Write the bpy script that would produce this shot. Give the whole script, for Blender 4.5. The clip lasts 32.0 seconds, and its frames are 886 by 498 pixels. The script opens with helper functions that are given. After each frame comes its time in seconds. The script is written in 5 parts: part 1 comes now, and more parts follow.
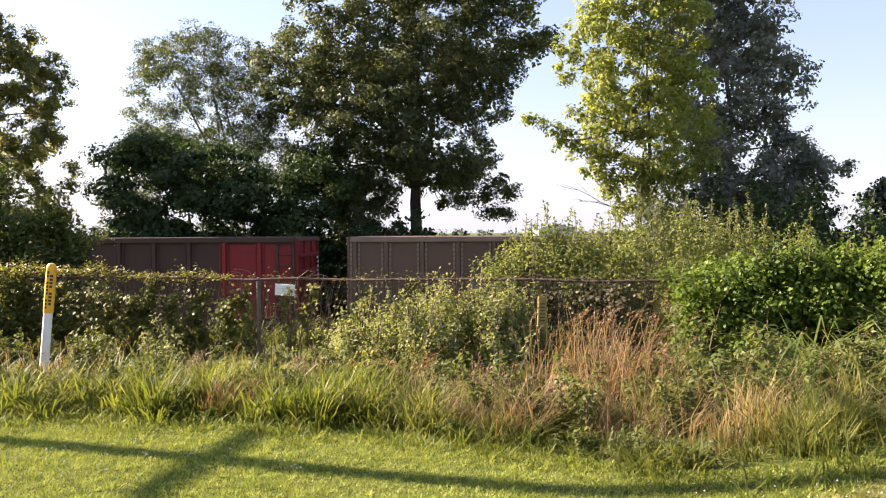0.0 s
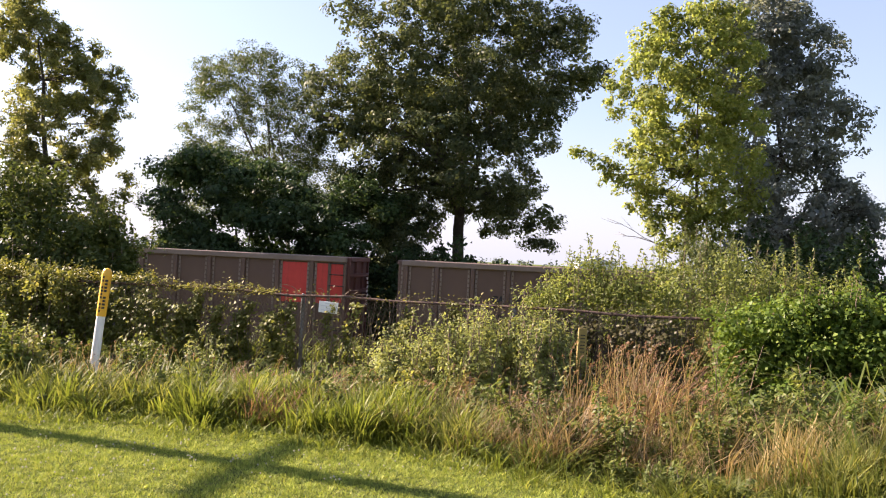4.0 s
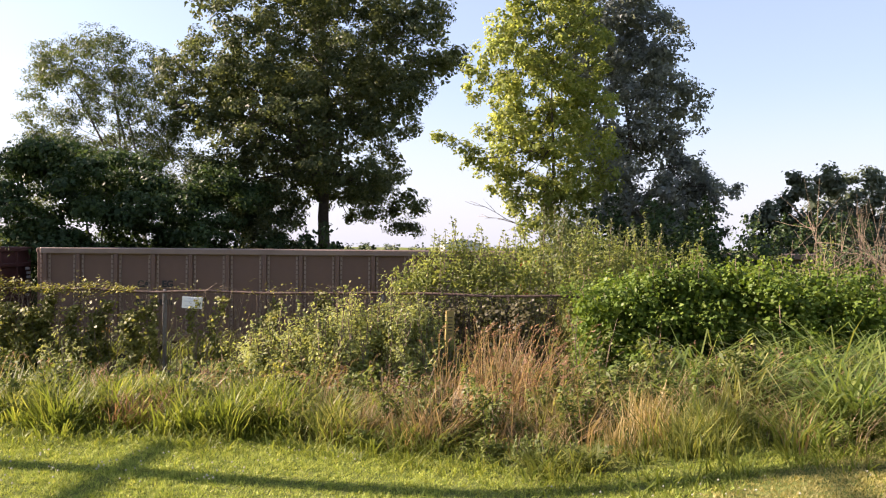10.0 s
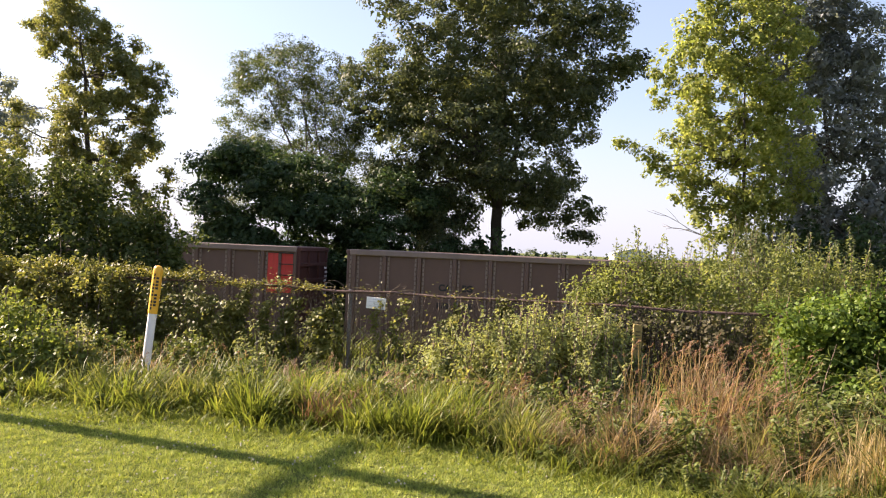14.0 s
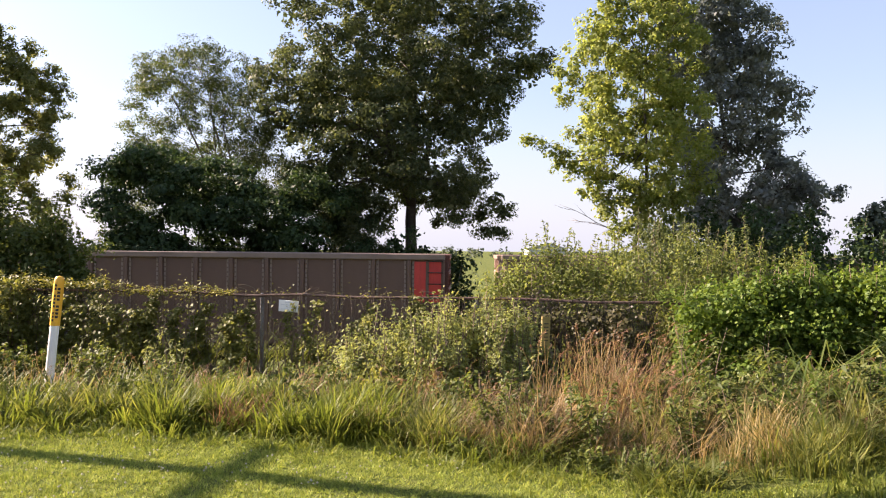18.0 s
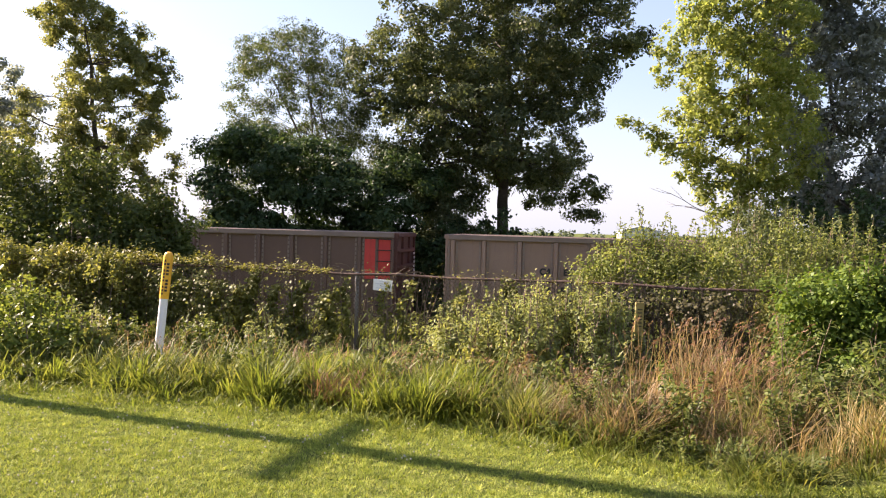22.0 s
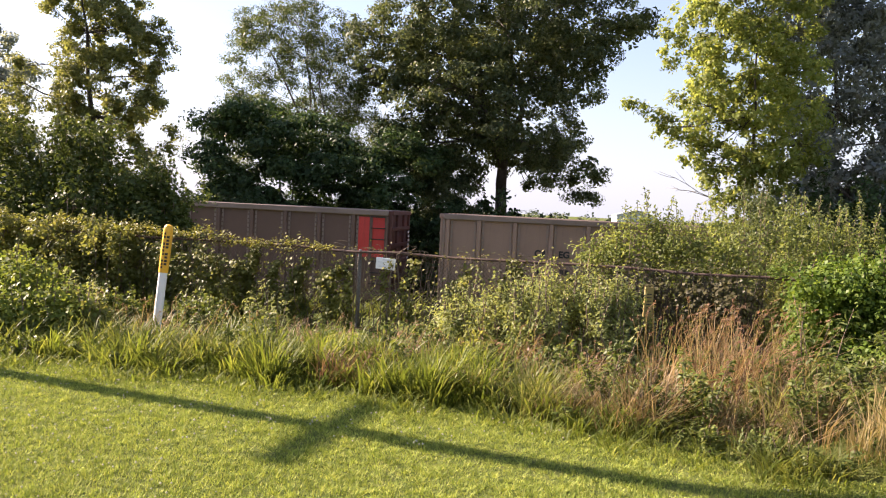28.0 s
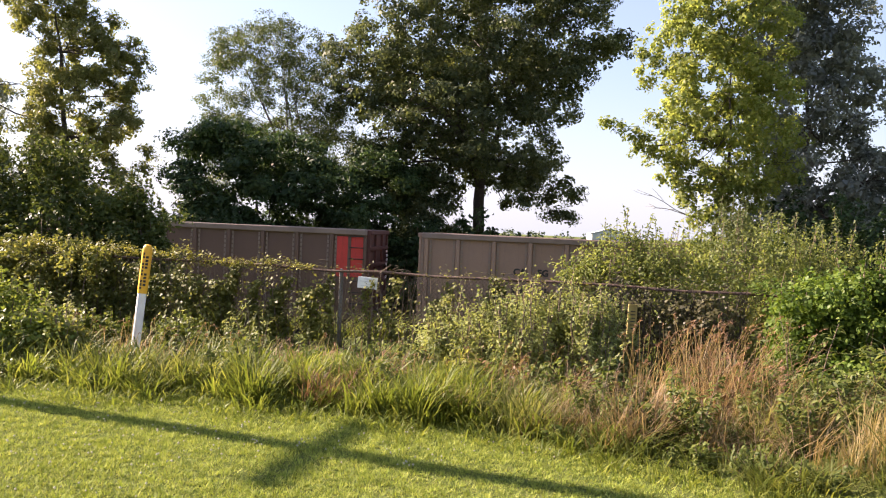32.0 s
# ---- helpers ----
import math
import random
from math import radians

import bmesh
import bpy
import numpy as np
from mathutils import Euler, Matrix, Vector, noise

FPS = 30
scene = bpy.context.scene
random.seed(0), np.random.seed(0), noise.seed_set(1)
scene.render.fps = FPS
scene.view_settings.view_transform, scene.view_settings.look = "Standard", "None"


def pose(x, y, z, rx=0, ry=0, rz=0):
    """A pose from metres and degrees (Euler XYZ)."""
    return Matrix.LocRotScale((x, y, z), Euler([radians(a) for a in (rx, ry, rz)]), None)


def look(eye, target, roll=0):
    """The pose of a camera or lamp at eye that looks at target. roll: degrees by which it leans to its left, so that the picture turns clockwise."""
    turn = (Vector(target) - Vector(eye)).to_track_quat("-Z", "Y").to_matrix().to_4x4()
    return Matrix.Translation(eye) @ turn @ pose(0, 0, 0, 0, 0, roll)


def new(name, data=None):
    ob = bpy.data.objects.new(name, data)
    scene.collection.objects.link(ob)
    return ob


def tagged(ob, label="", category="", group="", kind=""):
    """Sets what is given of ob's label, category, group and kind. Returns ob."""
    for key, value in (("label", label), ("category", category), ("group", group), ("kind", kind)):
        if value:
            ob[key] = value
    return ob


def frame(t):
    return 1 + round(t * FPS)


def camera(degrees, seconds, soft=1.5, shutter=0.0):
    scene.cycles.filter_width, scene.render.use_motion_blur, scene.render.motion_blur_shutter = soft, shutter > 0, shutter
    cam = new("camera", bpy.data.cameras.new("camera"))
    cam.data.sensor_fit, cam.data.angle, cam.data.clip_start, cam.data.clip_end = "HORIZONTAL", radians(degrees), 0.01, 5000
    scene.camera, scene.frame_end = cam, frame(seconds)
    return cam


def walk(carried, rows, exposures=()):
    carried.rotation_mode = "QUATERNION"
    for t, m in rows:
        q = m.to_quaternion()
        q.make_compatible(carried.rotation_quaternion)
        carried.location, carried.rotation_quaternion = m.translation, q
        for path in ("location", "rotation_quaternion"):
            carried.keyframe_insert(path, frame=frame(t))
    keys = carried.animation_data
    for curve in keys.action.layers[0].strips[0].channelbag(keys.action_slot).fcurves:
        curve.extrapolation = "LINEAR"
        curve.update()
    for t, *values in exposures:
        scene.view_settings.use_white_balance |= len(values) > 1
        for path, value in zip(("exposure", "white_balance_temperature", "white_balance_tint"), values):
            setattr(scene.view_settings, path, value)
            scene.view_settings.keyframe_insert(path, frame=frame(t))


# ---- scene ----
import itertools

# ---- camera ----
PATH = (
    (0, 0.205, 0.136, 1.568, -5.63, -1.17, -0.27), (0.5, 0.230, 0.153, 1.579, -5.07, -0.79, 1.44), (1, 0.231, 0.105, 1.598, -5.47, 0.03, 1.25),
    (1.5, 0.255, 0.101, 1.578, -8.84, 1.54, -0.51), (2, 0.228, 0.094, 1.544, -11.66, 1.88, 1.72), (2.5, 0.175, 0.053, 1.532, -7.57, 0.17, 3.51),
    (3, 0.177, 0.087, 1.548, -4.60, 0.12, 2.38), (3.5, 0.140, 0.011, 1.539, -3.63, 0.70, 2.55), (5.5, 0.141, 0.026, 1.552, -1.12, 0.16, 2.26),
    (6, 0.160, 0.038, 1.555, -1.02, -0.10, 2.36), (6.5, 0.151, 0.038, 1.543, -2.51, 0.72, 1.87), (7, 0.155, 0.050, 1.557, -5.54, 1.70, 1.18),
    (7.5, 0.155, 0.025, 1.594, -2.30, 0.43, 0.56), (8, 0.239, 0.064, 1.580, -5.53, 2.02, 2.17), (8.5, 0.275, 0.142, 1.533, -18.46, 2.08, 2.39),
    (9, 0.239, 0.076, 1.521, -18.83, -1.18, 1.11), (9.5, 0.200, -0.042, 1.534, -13.31, -2.48, 1.26), (10, 0.127, -0.085, 1.580, -12.10, -0.17, 0.54),
    (10.5, 0.039, 0.013, 1.586, -3.31, 1.00, -2.92), (11, -0.013, 0.088, 1.610, -2.22, 0.10, 0.53), (11.5, -0.059, 0.106, 1.590, -0.92, 0.52, 2.01),
    (12, -0.068, 0.124, 1.575, -1.19, 0.00, 1.84), (12.5, -0.031, 0.130, 1.584, 0.51, -0.37, 2.17), (13, -0.068, 0.132, 1.588, -0.61, 1.24, 3.78),
    (13.5, -0.054, 0.159, 1.595, -1.97, 1.10, 2.99), (14, -0.073, 0.168, 1.582, -0.60, -0.03, 2.48), (14.5, -0.075, 0.164, 1.574, -0.43, 0.09, 2.53),
    (16.5, -0.096, 0.197, 1.579, -6.16, 1.01, -0.21), (17, -0.070, 0.182, 1.572, -8.25, 0.33, 0.35), (17.5, -0.009, 0.147, 1.573, -9.96, 0.91, 2.55),
    (18, 0.007, 0.054, 1.586, -6.32, 0.05, 0.63), (18.5, -0.016, 0.043, 1.584, -2.87, -0.66, -0.58), (19, -0.001, 0.075, 1.595, -0.75, -2.22, 0.51),
    (19.5, -0.006, 0.074, 1.597, -0.04, -2.32, 0.95), (20, -0.007, 0.064, 1.608, 0.69, -2.60, 1.22), (20.5, -0.016, 0.023, 1.598, 0.78, -2.49, 1.25),
    (21, -0.014, 0.002, 1.600, 0.09, -2.00, 1.48), (21.5, -0.009, 0.004, 1.604, -0.48, -2.17, 1.45), (22, -0.029, -0.002, 1.605, -0.09, -1.41, 1.57),
    (22.5, -0.024, 0.007, 1.611, -0.31, -1.42, 1.49), (23, 0.000, -0.000, 1.600, 0.00, -1.56, 1.40), (23.5, -0.007, -0.014, 1.588, -0.16, -1.58, 1.66),
    (24, -0.027, -0.006, 1.587, 1.05, -1.69, 1.79), (24.5, -0.027, -0.013, 1.591, 0.70, -1.93, 1.66), (25, -0.027, -0.007, 1.590, 1.52, -2.38, 1.39),
    (25.5, -0.023, 0.002, 1.578, 0.60, -2.47, 0.97), (27.5, -0.101, 0.153, 1.550, 2.29, -3.80, 1.21), (28, -0.190, 0.217, 1.582, -0.62, -2.78, 2.88),
    (28.5, -0.263, 0.233, 1.562, -2.82, 0.02, 2.95), (29, -0.260, 0.244, 1.574, -3.09, -0.65, 1.56), (29.5, -0.258, 0.240, 1.572, -3.62, -0.50, 1.33),
    (30, -0.263, 0.286, 1.574, -4.18, 0.11, 1.35), (30.5, -0.259, 0.262, 1.567, -3.87, 0.24, 2.15), (31, -0.282, 0.269, 1.563, -3.52, -0.25, 2.47),
    (31.5, -0.278, 0.262, 1.558, -3.10, -0.39, 2.46), (32, -0.276, 0.264, 1.563, -2.23, -1.35, 2.58),
)


def view(x, y, z, yaw, pitch, roll):
    a, b = radians(yaw), radians(pitch)
    way = Vector((-math.sin(a) * math.cos(b), math.cos(a) * math.cos(b), math.sin(b)))
    return look((x, y, z), Vector((x, y, z)) + way, roll)


cam = camera(56.36, 32.0, soft=1.1)
walk(cam, [(t, view(*v)) for t, *v in PATH], [(t, e, 6000, 27) for t, e in ((0.0, 2.16), (1.2, 2.16), (2.0, 2.06), (3.0, 2.1), (6.0, 2.06), (7.7, 2.07), (8.5, 1.94), (9.0, 1.83), (9.4, 1.92), (10.0, 2.09), (11.0, 2.02), (12.5, 2.07), (14.0, 2.06), (17.0, 1.99), (19.0, 2.08), (24.0, 2.12), (32.0, 2.12))])

# ---- light ----
SUN_AZ, SUN_EL = radians(67.0), radians(30.0)  # to the left of +y; above the horizon
world = bpy.data.worlds.new("world")
scene.world = world
world.use_nodes = True
sky = world.node_tree.nodes.new("ShaderNodeTexSky")
sky.sky_type = "NISHITA"
sky.sun_disc = False
sky.sun_elevation, sky.sun_rotation = SUN_EL, -SUN_AZ
sky.air_density, sky.dust_density, sky.ozone_density = 1.0, 1.4, 1.0
back = world.node_tree.nodes["Background"]
pale = world.node_tree.nodes.new("ShaderNodeHueSaturation")  # a hazy summer sky
pale.inputs["Saturation"].default_value = 0.85
world.node_tree.links.new(sky.outputs[0], pale.inputs["Color"])
haze = world.node_tree.nodes.new("ShaderNodeMix")  # summer haze
haze.data_type, haze.blend_type = "RGBA", "MULTIPLY"
haze.inputs["Factor"].default_value = 1.0
haze.inputs[7].default_value = (1.1, 1.09, 1.0, 1)
world.node_tree.links.new(pale.outputs[0], haze.inputs[6])
veil = world.node_tree.nodes.new("ShaderNodeMix")  # even haze over the whole sky
veil.data_type = "RGBA"
veil.inputs["Factor"].default_value = 0.4
veil.inputs[7].default_value = (2.1, 2.55, 3.0, 1)
world.node_tree.links.new(haze.outputs[2], veil.inputs[6])
low = world.node_tree.nodes.new("ShaderNodeMix")  # whiter towards the horizon, all round
low.data_type = "RGBA"
low.inputs[7].default_value = (3.9, 3.95, 3.8, 1)
height = world.node_tree.nodes.new("ShaderNodeSeparateXYZ")
where = world.node_tree.nodes.new("ShaderNodeTexCoord")
world.node_tree.links.new(where.outputs["Generated"], height.inputs[0])
fade = world.node_tree.nodes.new("ShaderNodeMapRange")
fade.interpolation_type = "SMOOTHSTEP"
for key, v in (("From Min", -0.02), ("From Max", 0.2), ("To Min", 0.75), ("To Max", 0.0)):
    fade.inputs[key].default_value = v
world.node_tree.links.new(height.outputs["Z"], fade.inputs["Value"])
world.node_tree.links.new(fade.outputs["Result"], low.inputs["Factor"])
world.node_tree.links.new(veil.outputs[2], low.inputs[6])
world.node_tree.links.new(low.outputs[2], back.inputs[0])
back.inputs[1].default_value = 0.061
sun = new("sun", bpy.data.lights.new("sun", "SUN"))
sun.data.energy, sun.data.angle, sun.data.color = 5.2, radians(0.5), (1.0, 0.83, 0.58)
sun_way = Vector((-math.sin(SUN_AZ) * math.cos(SUN_EL), math.cos(SUN_AZ) * math.cos(SUN_EL), math.sin(SUN_EL)))
sun.matrix_world = look(sun_way * 60, (0, 0, 0))


# ---- materials ----
def nodes_of(name):
    m = bpy.data.materials.new(name)
    m.use_nodes = True
    nt = m.node_tree
    return m, nt, nt.nodes["Principled BSDF"]


def add(nt, kind, **values):
    n = nt.nodes.new(kind)
    for key, v in values.items():
        n.inputs[key].default_value = v
    return n


def ramp(nt, source, stops):
    r = nt.nodes.new("ShaderNodeValToRGB")
    els = r.color_ramp.elements
    while len(els) < len(stops):
        els.new(0.5)
    for el, (p, c) in zip(els, stops):
        el.position, el.color = p, (*c, 1)
    nt.links.new(source, r.inputs[0])
    return r


def noise_tex(nt, scale, detail=4.0, rough=0.6, vector=None):
    n = add(nt, "ShaderNodeTexNoise", Scale=scale, Detail=detail, Roughness=rough)
    if vector:
        nt.links.new(vector, n.inputs["Vector"])
    return n


def mixc(nt, a, b, fac, kind="MIX"):
    m = nt.nodes.new("ShaderNodeMix")
    m.data_type, m.blend_type = "RGBA", kind
    if isinstance(fac, (int, float)):
        m.inputs["Factor"].default_value = fac
    else:
        nt.links.new(fac, m.inputs["Factor"])
    for sock, v in ((m.inputs[6], a), (m.inputs[7], b)):
        if isinstance(v, tuple):
            sock.default_value = (*v, 1)
        else:
            nt.links.new(v, sock)
    return m.outputs[2]


def leaf_mat(name, dark, mid, light, glow=0.35, patch=1.2, rough=0.5):
    """Leaves and blades: a colour for each blade, a drift from clump to clump, and light through the blade."""
    m, nt, bsdf = nodes_of(name)
    geo = nt.nodes.new("ShaderNodeNewGeometry")
    near = lambda c, k: tuple(k * a + (1 - k) * b for a, b in zip(c, mid))
    base = ramp(nt, geo.outputs["Random Per Island"], ((0.0, near(dark, 0.6)), (0.5, mid), (1.0, near(light, 0.6))))
    drift = noise_tex(nt, patch, 3.0, 0.6, geo.outputs["Position"])
    tone = ramp(nt, drift.outputs["Fac"], ((0.3, (0.6, 0.62, 0.6)), (0.7, (1.25, 1.2, 1.0))))
    col = mixc(nt, base.outputs[0], tone.outputs[0], 1.0, "MULTIPLY")
    nt.links.new(col, bsdf.inputs["Base Color"])
    bsdf.inputs["Roughness"].default_value = rough
    bsdf.inputs["Specular IOR Level"].default_value = 0.2
    tr = nt.nodes.new("ShaderNodeBsdfTranslucent")
    warm = mixc(nt, col, (1.25, 1.19, 0.68), 1.0, "MULTIPLY")
    nt.links.new(warm, tr.inputs["Color"])
    mx = nt.nodes.new("ShaderNodeMixShader")
    mx.inputs[0].default_value = glow
    nt.links.new(bsdf.outputs[0], mx.inputs[1])
    nt.links.new(tr.outputs[0], mx.inputs[2])
    nt.links.new(mx.outputs[0], nt.nodes["Material Output"].inputs["Surface"])
    return m


def plain_mat(name, dark, light, scale=6.0, rough=0.6, metal=0.0, bump=0.15, fine=60.0, stain=None, spec=0.5):
    """A worn surface: two colours in large patches, fine grain, streaks of a third, and bump."""
    m, nt, bsdf = nodes_of(name)
    tc = nt.nodes.new("ShaderNodeTexCoord")
    big = noise_tex(nt, scale, 5.0, 0.65, tc.outputs["Object"])
    small = noise_tex(nt, fine, 3.0, 0.7, tc.outputs["Object"])
    base = ramp(nt, big.outputs["Fac"], ((0.3, dark), (0.7, light)))
    col = mixc(nt, base.outputs[0], small.outputs["Fac"], 0.15, "OVERLAY")
    if stain:
        mp = nt.nodes.new("ShaderNodeMapping")
        mp.inputs["Scale"].default_value = (1.0, 1.0, 0.18)
        nt.links.new(tc.outputs["Object"], mp.inputs["Vector"])
        st = noise_tex(nt, scale * 2.2, 6.0, 0.7, mp.outputs[0])
        mask = ramp(nt, st.outputs["Fac"], ((0.55, (0, 0, 0)), (0.75, (0.8, 0.8, 0.8))))
        col = mixc(nt, col, stain, mask.outputs[0])
    nt.links.new(col, bsdf.inputs["Base Color"])
    bsdf.inputs["Roughness"].default_value, bsdf.inputs["Metallic"].default_value = rough, metal
    bsdf.inputs["Specular IOR Level"].default_value = spec
    if bump:
        b = add(nt, "ShaderNodeBump", Strength=bump, Distance=0.01)
        nt.links.new(small.outputs["Fac"], b.inputs["Height"])
        nt.links.new(b.outputs[0], bsdf.inputs["Normal"])
    return m


def ground_mat():
    m, nt, bsdf = nodes_of("earth_and_turf")
    geo = nt.nodes.new("ShaderNodeNewGeometry")
    big = noise_tex(nt, 0.7, 5.0, 0.6, geo.outputs["Position"])
    mid = noise_tex(nt, 6.0, 5.0, 0.7, geo.outputs["Position"])
    fine = noise_tex(nt, 70.0, 4.0, 0.7, geo.outputs["Position"])
    a = ramp(nt, big.outputs["Fac"], ((0.3, (0.06, 0.09, 0.017)), (0.7, (0.11, 0.125, 0.03))))
    b = ramp(nt, mid.outputs["Fac"], ((0.35, (0.05, 0.075, 0.018)), (0.75, (0.2, 0.19, 0.07))))
    c = mixc(nt, a.outputs[0], b.outputs[0], 0.5)
    c = mixc(nt, c, fine.outputs["Fac"], 0.3, "OVERLAY")
    nt.links.new(c, bsdf.inputs["Base Color"])
    bsdf.inputs["Roughness"].default_value = 0.95
    bsdf.inputs["Specular IOR Level"].default_value = 0.05
    bp = add(nt, "ShaderNodeBump", Strength=0.6, Distance=0.03)
    nt.links.new(fine.outputs["Fac"], bp.inputs["Height"])
    nt.links.new(bp.outputs[0], bsdf.inputs["Normal"])
    return m


M = {}
M["earth"] = ground_mat()
M["ballast"] = plain_mat("ballast", (0.12, 0.11, 0.1), (0.26, 0.24, 0.22), 9.0, 0.9, bump=0.8, fine=30)
M["oak"] = leaf_mat("oak_leaves", (0.045, 0.063, 0.034), (0.085, 0.11, 0.053), (0.18, 0.195, 0.095), 0.4, 0.6)
M["airy"] = leaf_mat("elm_leaves", (0.045, 0.068, 0.028), (0.08, 0.11, 0.042), (0.15, 0.175, 0.07), 0.36, 0.6)
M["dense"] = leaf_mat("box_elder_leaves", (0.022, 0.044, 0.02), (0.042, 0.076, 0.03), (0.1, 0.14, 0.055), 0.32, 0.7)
M["gum"] = leaf_mat("sweetgum_leaves", (0.11, 0.13, 0.05), (0.18, 0.2, 0.075), (0.31, 0.305, 0.13), 0.52, 0.9)
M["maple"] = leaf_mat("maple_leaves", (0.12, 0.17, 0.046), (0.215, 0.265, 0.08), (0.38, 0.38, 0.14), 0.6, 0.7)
# Blue-grey on hickory and far tree: the veil of haze is put into the colour.
M["shade"] = leaf_mat("haze_tinted_leaves", (0.13, 0.155, 0.17), (0.2, 0.23, 0.25), (0.29, 0.31, 0.31), 0.5, 0.5)
# Scrub and distant woods: bluish haze is mixed into the leaf colour.
M["blue"] = leaf_mat("far_hazed_leaves", (0.058, 0.078, 0.068), (0.088, 0.115, 0.092), (0.135, 0.16, 0.115), 0.34, 0.4)
M["honey"] = leaf_mat("honeysuckle_leaves", (0.035, 0.055, 0.016), (0.07, 0.096, 0.027), (0.16, 0.18, 0.055), 0.38, 0.9)
M["vine"] = leaf_mat("vine_leaves", (0.085, 0.105, 0.03), (0.165, 0.18, 0.052), (0.3, 0.285, 0.105), 0.5, 1.5)
M["dead_vine"] = leaf_mat("withered_vine_leaves", (0.03, 0.03, 0.014), (0.06, 0.055, 0.026), (0.11, 0.105, 0.04), 0.25, 1.5)
M["dark_stem"] = plain_mat("dead_vine_stem", (0.04, 0.03, 0.022), (0.09, 0.066, 0.048), 9.0, 0.9)
M["vine_top"] = leaf_mat("yellowing_vine_leaves", (0.1, 0.11, 0.022), (0.18, 0.18, 0.04), (0.3, 0.27, 0.07), 0.4, 2.0)
M["hedge"] = leaf_mat("grape_leaves", (0.05, 0.095, 0.014), (0.1, 0.16, 0.024), (0.2, 0.255, 0.05), 0.38, 1.6)
M["shrub"] = leaf_mat("shrub_leaves", (0.17, 0.205, 0.09), (0.245, 0.275, 0.125), (0.34, 0.35, 0.175), 0.52, 1.8)
M["privet"] = leaf_mat("privet_leaves", (0.175, 0.21, 0.082), (0.26, 0.3, 0.12), (0.37, 0.39, 0.17), 0.48, 2.4)
M["willow"] = leaf_mat("willow_leaves", (0.1, 0.135, 0.044), (0.175, 0.215, 0.07), (0.3, 0.325, 0.125), 0.5, 1.2)
M["grey_willow"] = leaf_mat("grey_willow_leaves", (0.085, 0.115, 0.055), (0.14, 0.17, 0.085), (0.24, 0.265, 0.15), 0.42, 1.0)
M["gold"] = leaf_mat("golden_leaves", (0.15, 0.145, 0.05), (0.24, 0.22, 0.075), (0.35, 0.31, 0.12), 0.4, 1.5)
M["lawn"] = leaf_mat("lawn_blades", (0.1, 0.15, 0.026), (0.255, 0.32, 0.06), (0.54, 0.53, 0.175), 0.3, 9.0, 0.75)
M["dry_lawn"] = leaf_mat("dry_lawn_blades", (0.19, 0.19, 0.06), (0.29, 0.27, 0.1), (0.43, 0.38, 0.19), 0.35, 7.0)
M["blade"] = leaf_mat("green_blades", (0.055, 0.076, 0.018), (0.115, 0.14, 0.034), (0.27, 0.27, 0.09), 0.46, 1.6)
M["pale_blade"] = leaf_mat("pale_blades", (0.13, 0.15, 0.05), (0.23, 0.24, 0.09), (0.4, 0.39, 0.18), 0.45, 1.6)
# Second vine green for the tall mounds, with sunlight put into the colour.
M["mound"] = leaf_mat("sunlit_vine_leaves", (0.08, 0.12, 0.022), (0.15, 0.195, 0.04), (0.29, 0.31, 0.085), 0.48, 1.5)
M["dry_leaf"] = leaf_mat("dry_brown_leaves", (0.09, 0.055, 0.03), (0.17, 0.105, 0.055), (0.27, 0.18, 0.1), 0.35, 2.0)
M["lime"] = leaf_mat("lime_blades", (0.07, 0.105, 0.017), (0.145, 0.185, 0.032), (0.29, 0.3, 0.08), 0.48, 1.6)
M["straw"] = leaf_mat("dry_blades", (0.13, 0.09, 0.055), (0.26, 0.19, 0.12), (0.47, 0.375, 0.27), 0.34, 2.4)
M["golden_blade"] = leaf_mat("golden_blades", (0.2, 0.155, 0.08), (0.33, 0.265, 0.14), (0.48, 0.4, 0.24), 0.38, 2.0)
M["rust_grass"] = leaf_mat("red_seed_grass", (0.15, 0.075, 0.05), (0.25, 0.145, 0.105), (0.4, 0.27, 0.2), 0.28, 2.0)
M["reed"] = leaf_mat("reed_blades", (0.07, 0.115, 0.024), (0.13, 0.185, 0.044), (0.29, 0.33, 0.12), 0.5, 1.6)
M["weed"] = leaf_mat("weed_leaves", (0.045, 0.072, 0.014), (0.1, 0.13, 0.028), (0.22, 0.23, 0.07), 0.38, 2.4)
M["clover"] = plain_mat("clover_flower", (0.28, 0.27, 0.19), (0.42, 0.4, 0.31), 20, 0.95, spec=0.02)
M["bark"] = plain_mat("bark", (0.035, 0.028, 0.022), (0.09, 0.075, 0.06), 5.0, 0.9, bump=0.9, fine=22)
M["pale_bark"] = plain_mat("pale_bark", (0.12, 0.1, 0.08), (0.24, 0.2, 0.16), 5.0, 0.9, bump=0.7, fine=22)
M["stem"] = plain_mat("woody_stem", (0.1, 0.07, 0.045), (0.2, 0.15, 0.1), 9.0, 0.9)
M["grey_paint"] = plain_mat("weathered_taupe_paint", (0.112, 0.066, 0.051), (0.148, 0.089, 0.068), 0.8, 0.62, 0.0, 0.12, 40, (0.11, 0.08, 0.065), 0.4)
M["tan_paint"] = plain_mat("weathered_tan_paint", (0.25, 0.16, 0.12), (0.32, 0.207, 0.157), 0.8, 0.62, 0.0, 0.12, 40, (0.13, 0.09, 0.07), 0.4)
# Paler than the side sheets: the posts' edge highlights are put into this colour.
M["lit_edge_paint"] = plain_mat("post_edge_highlight", (0.2, 0.145, 0.118), (0.28, 0.21, 0.175), 1.5, 0.6, 0.0, 0.12, 40, (0.13, 0.09, 0.072), 0.4)
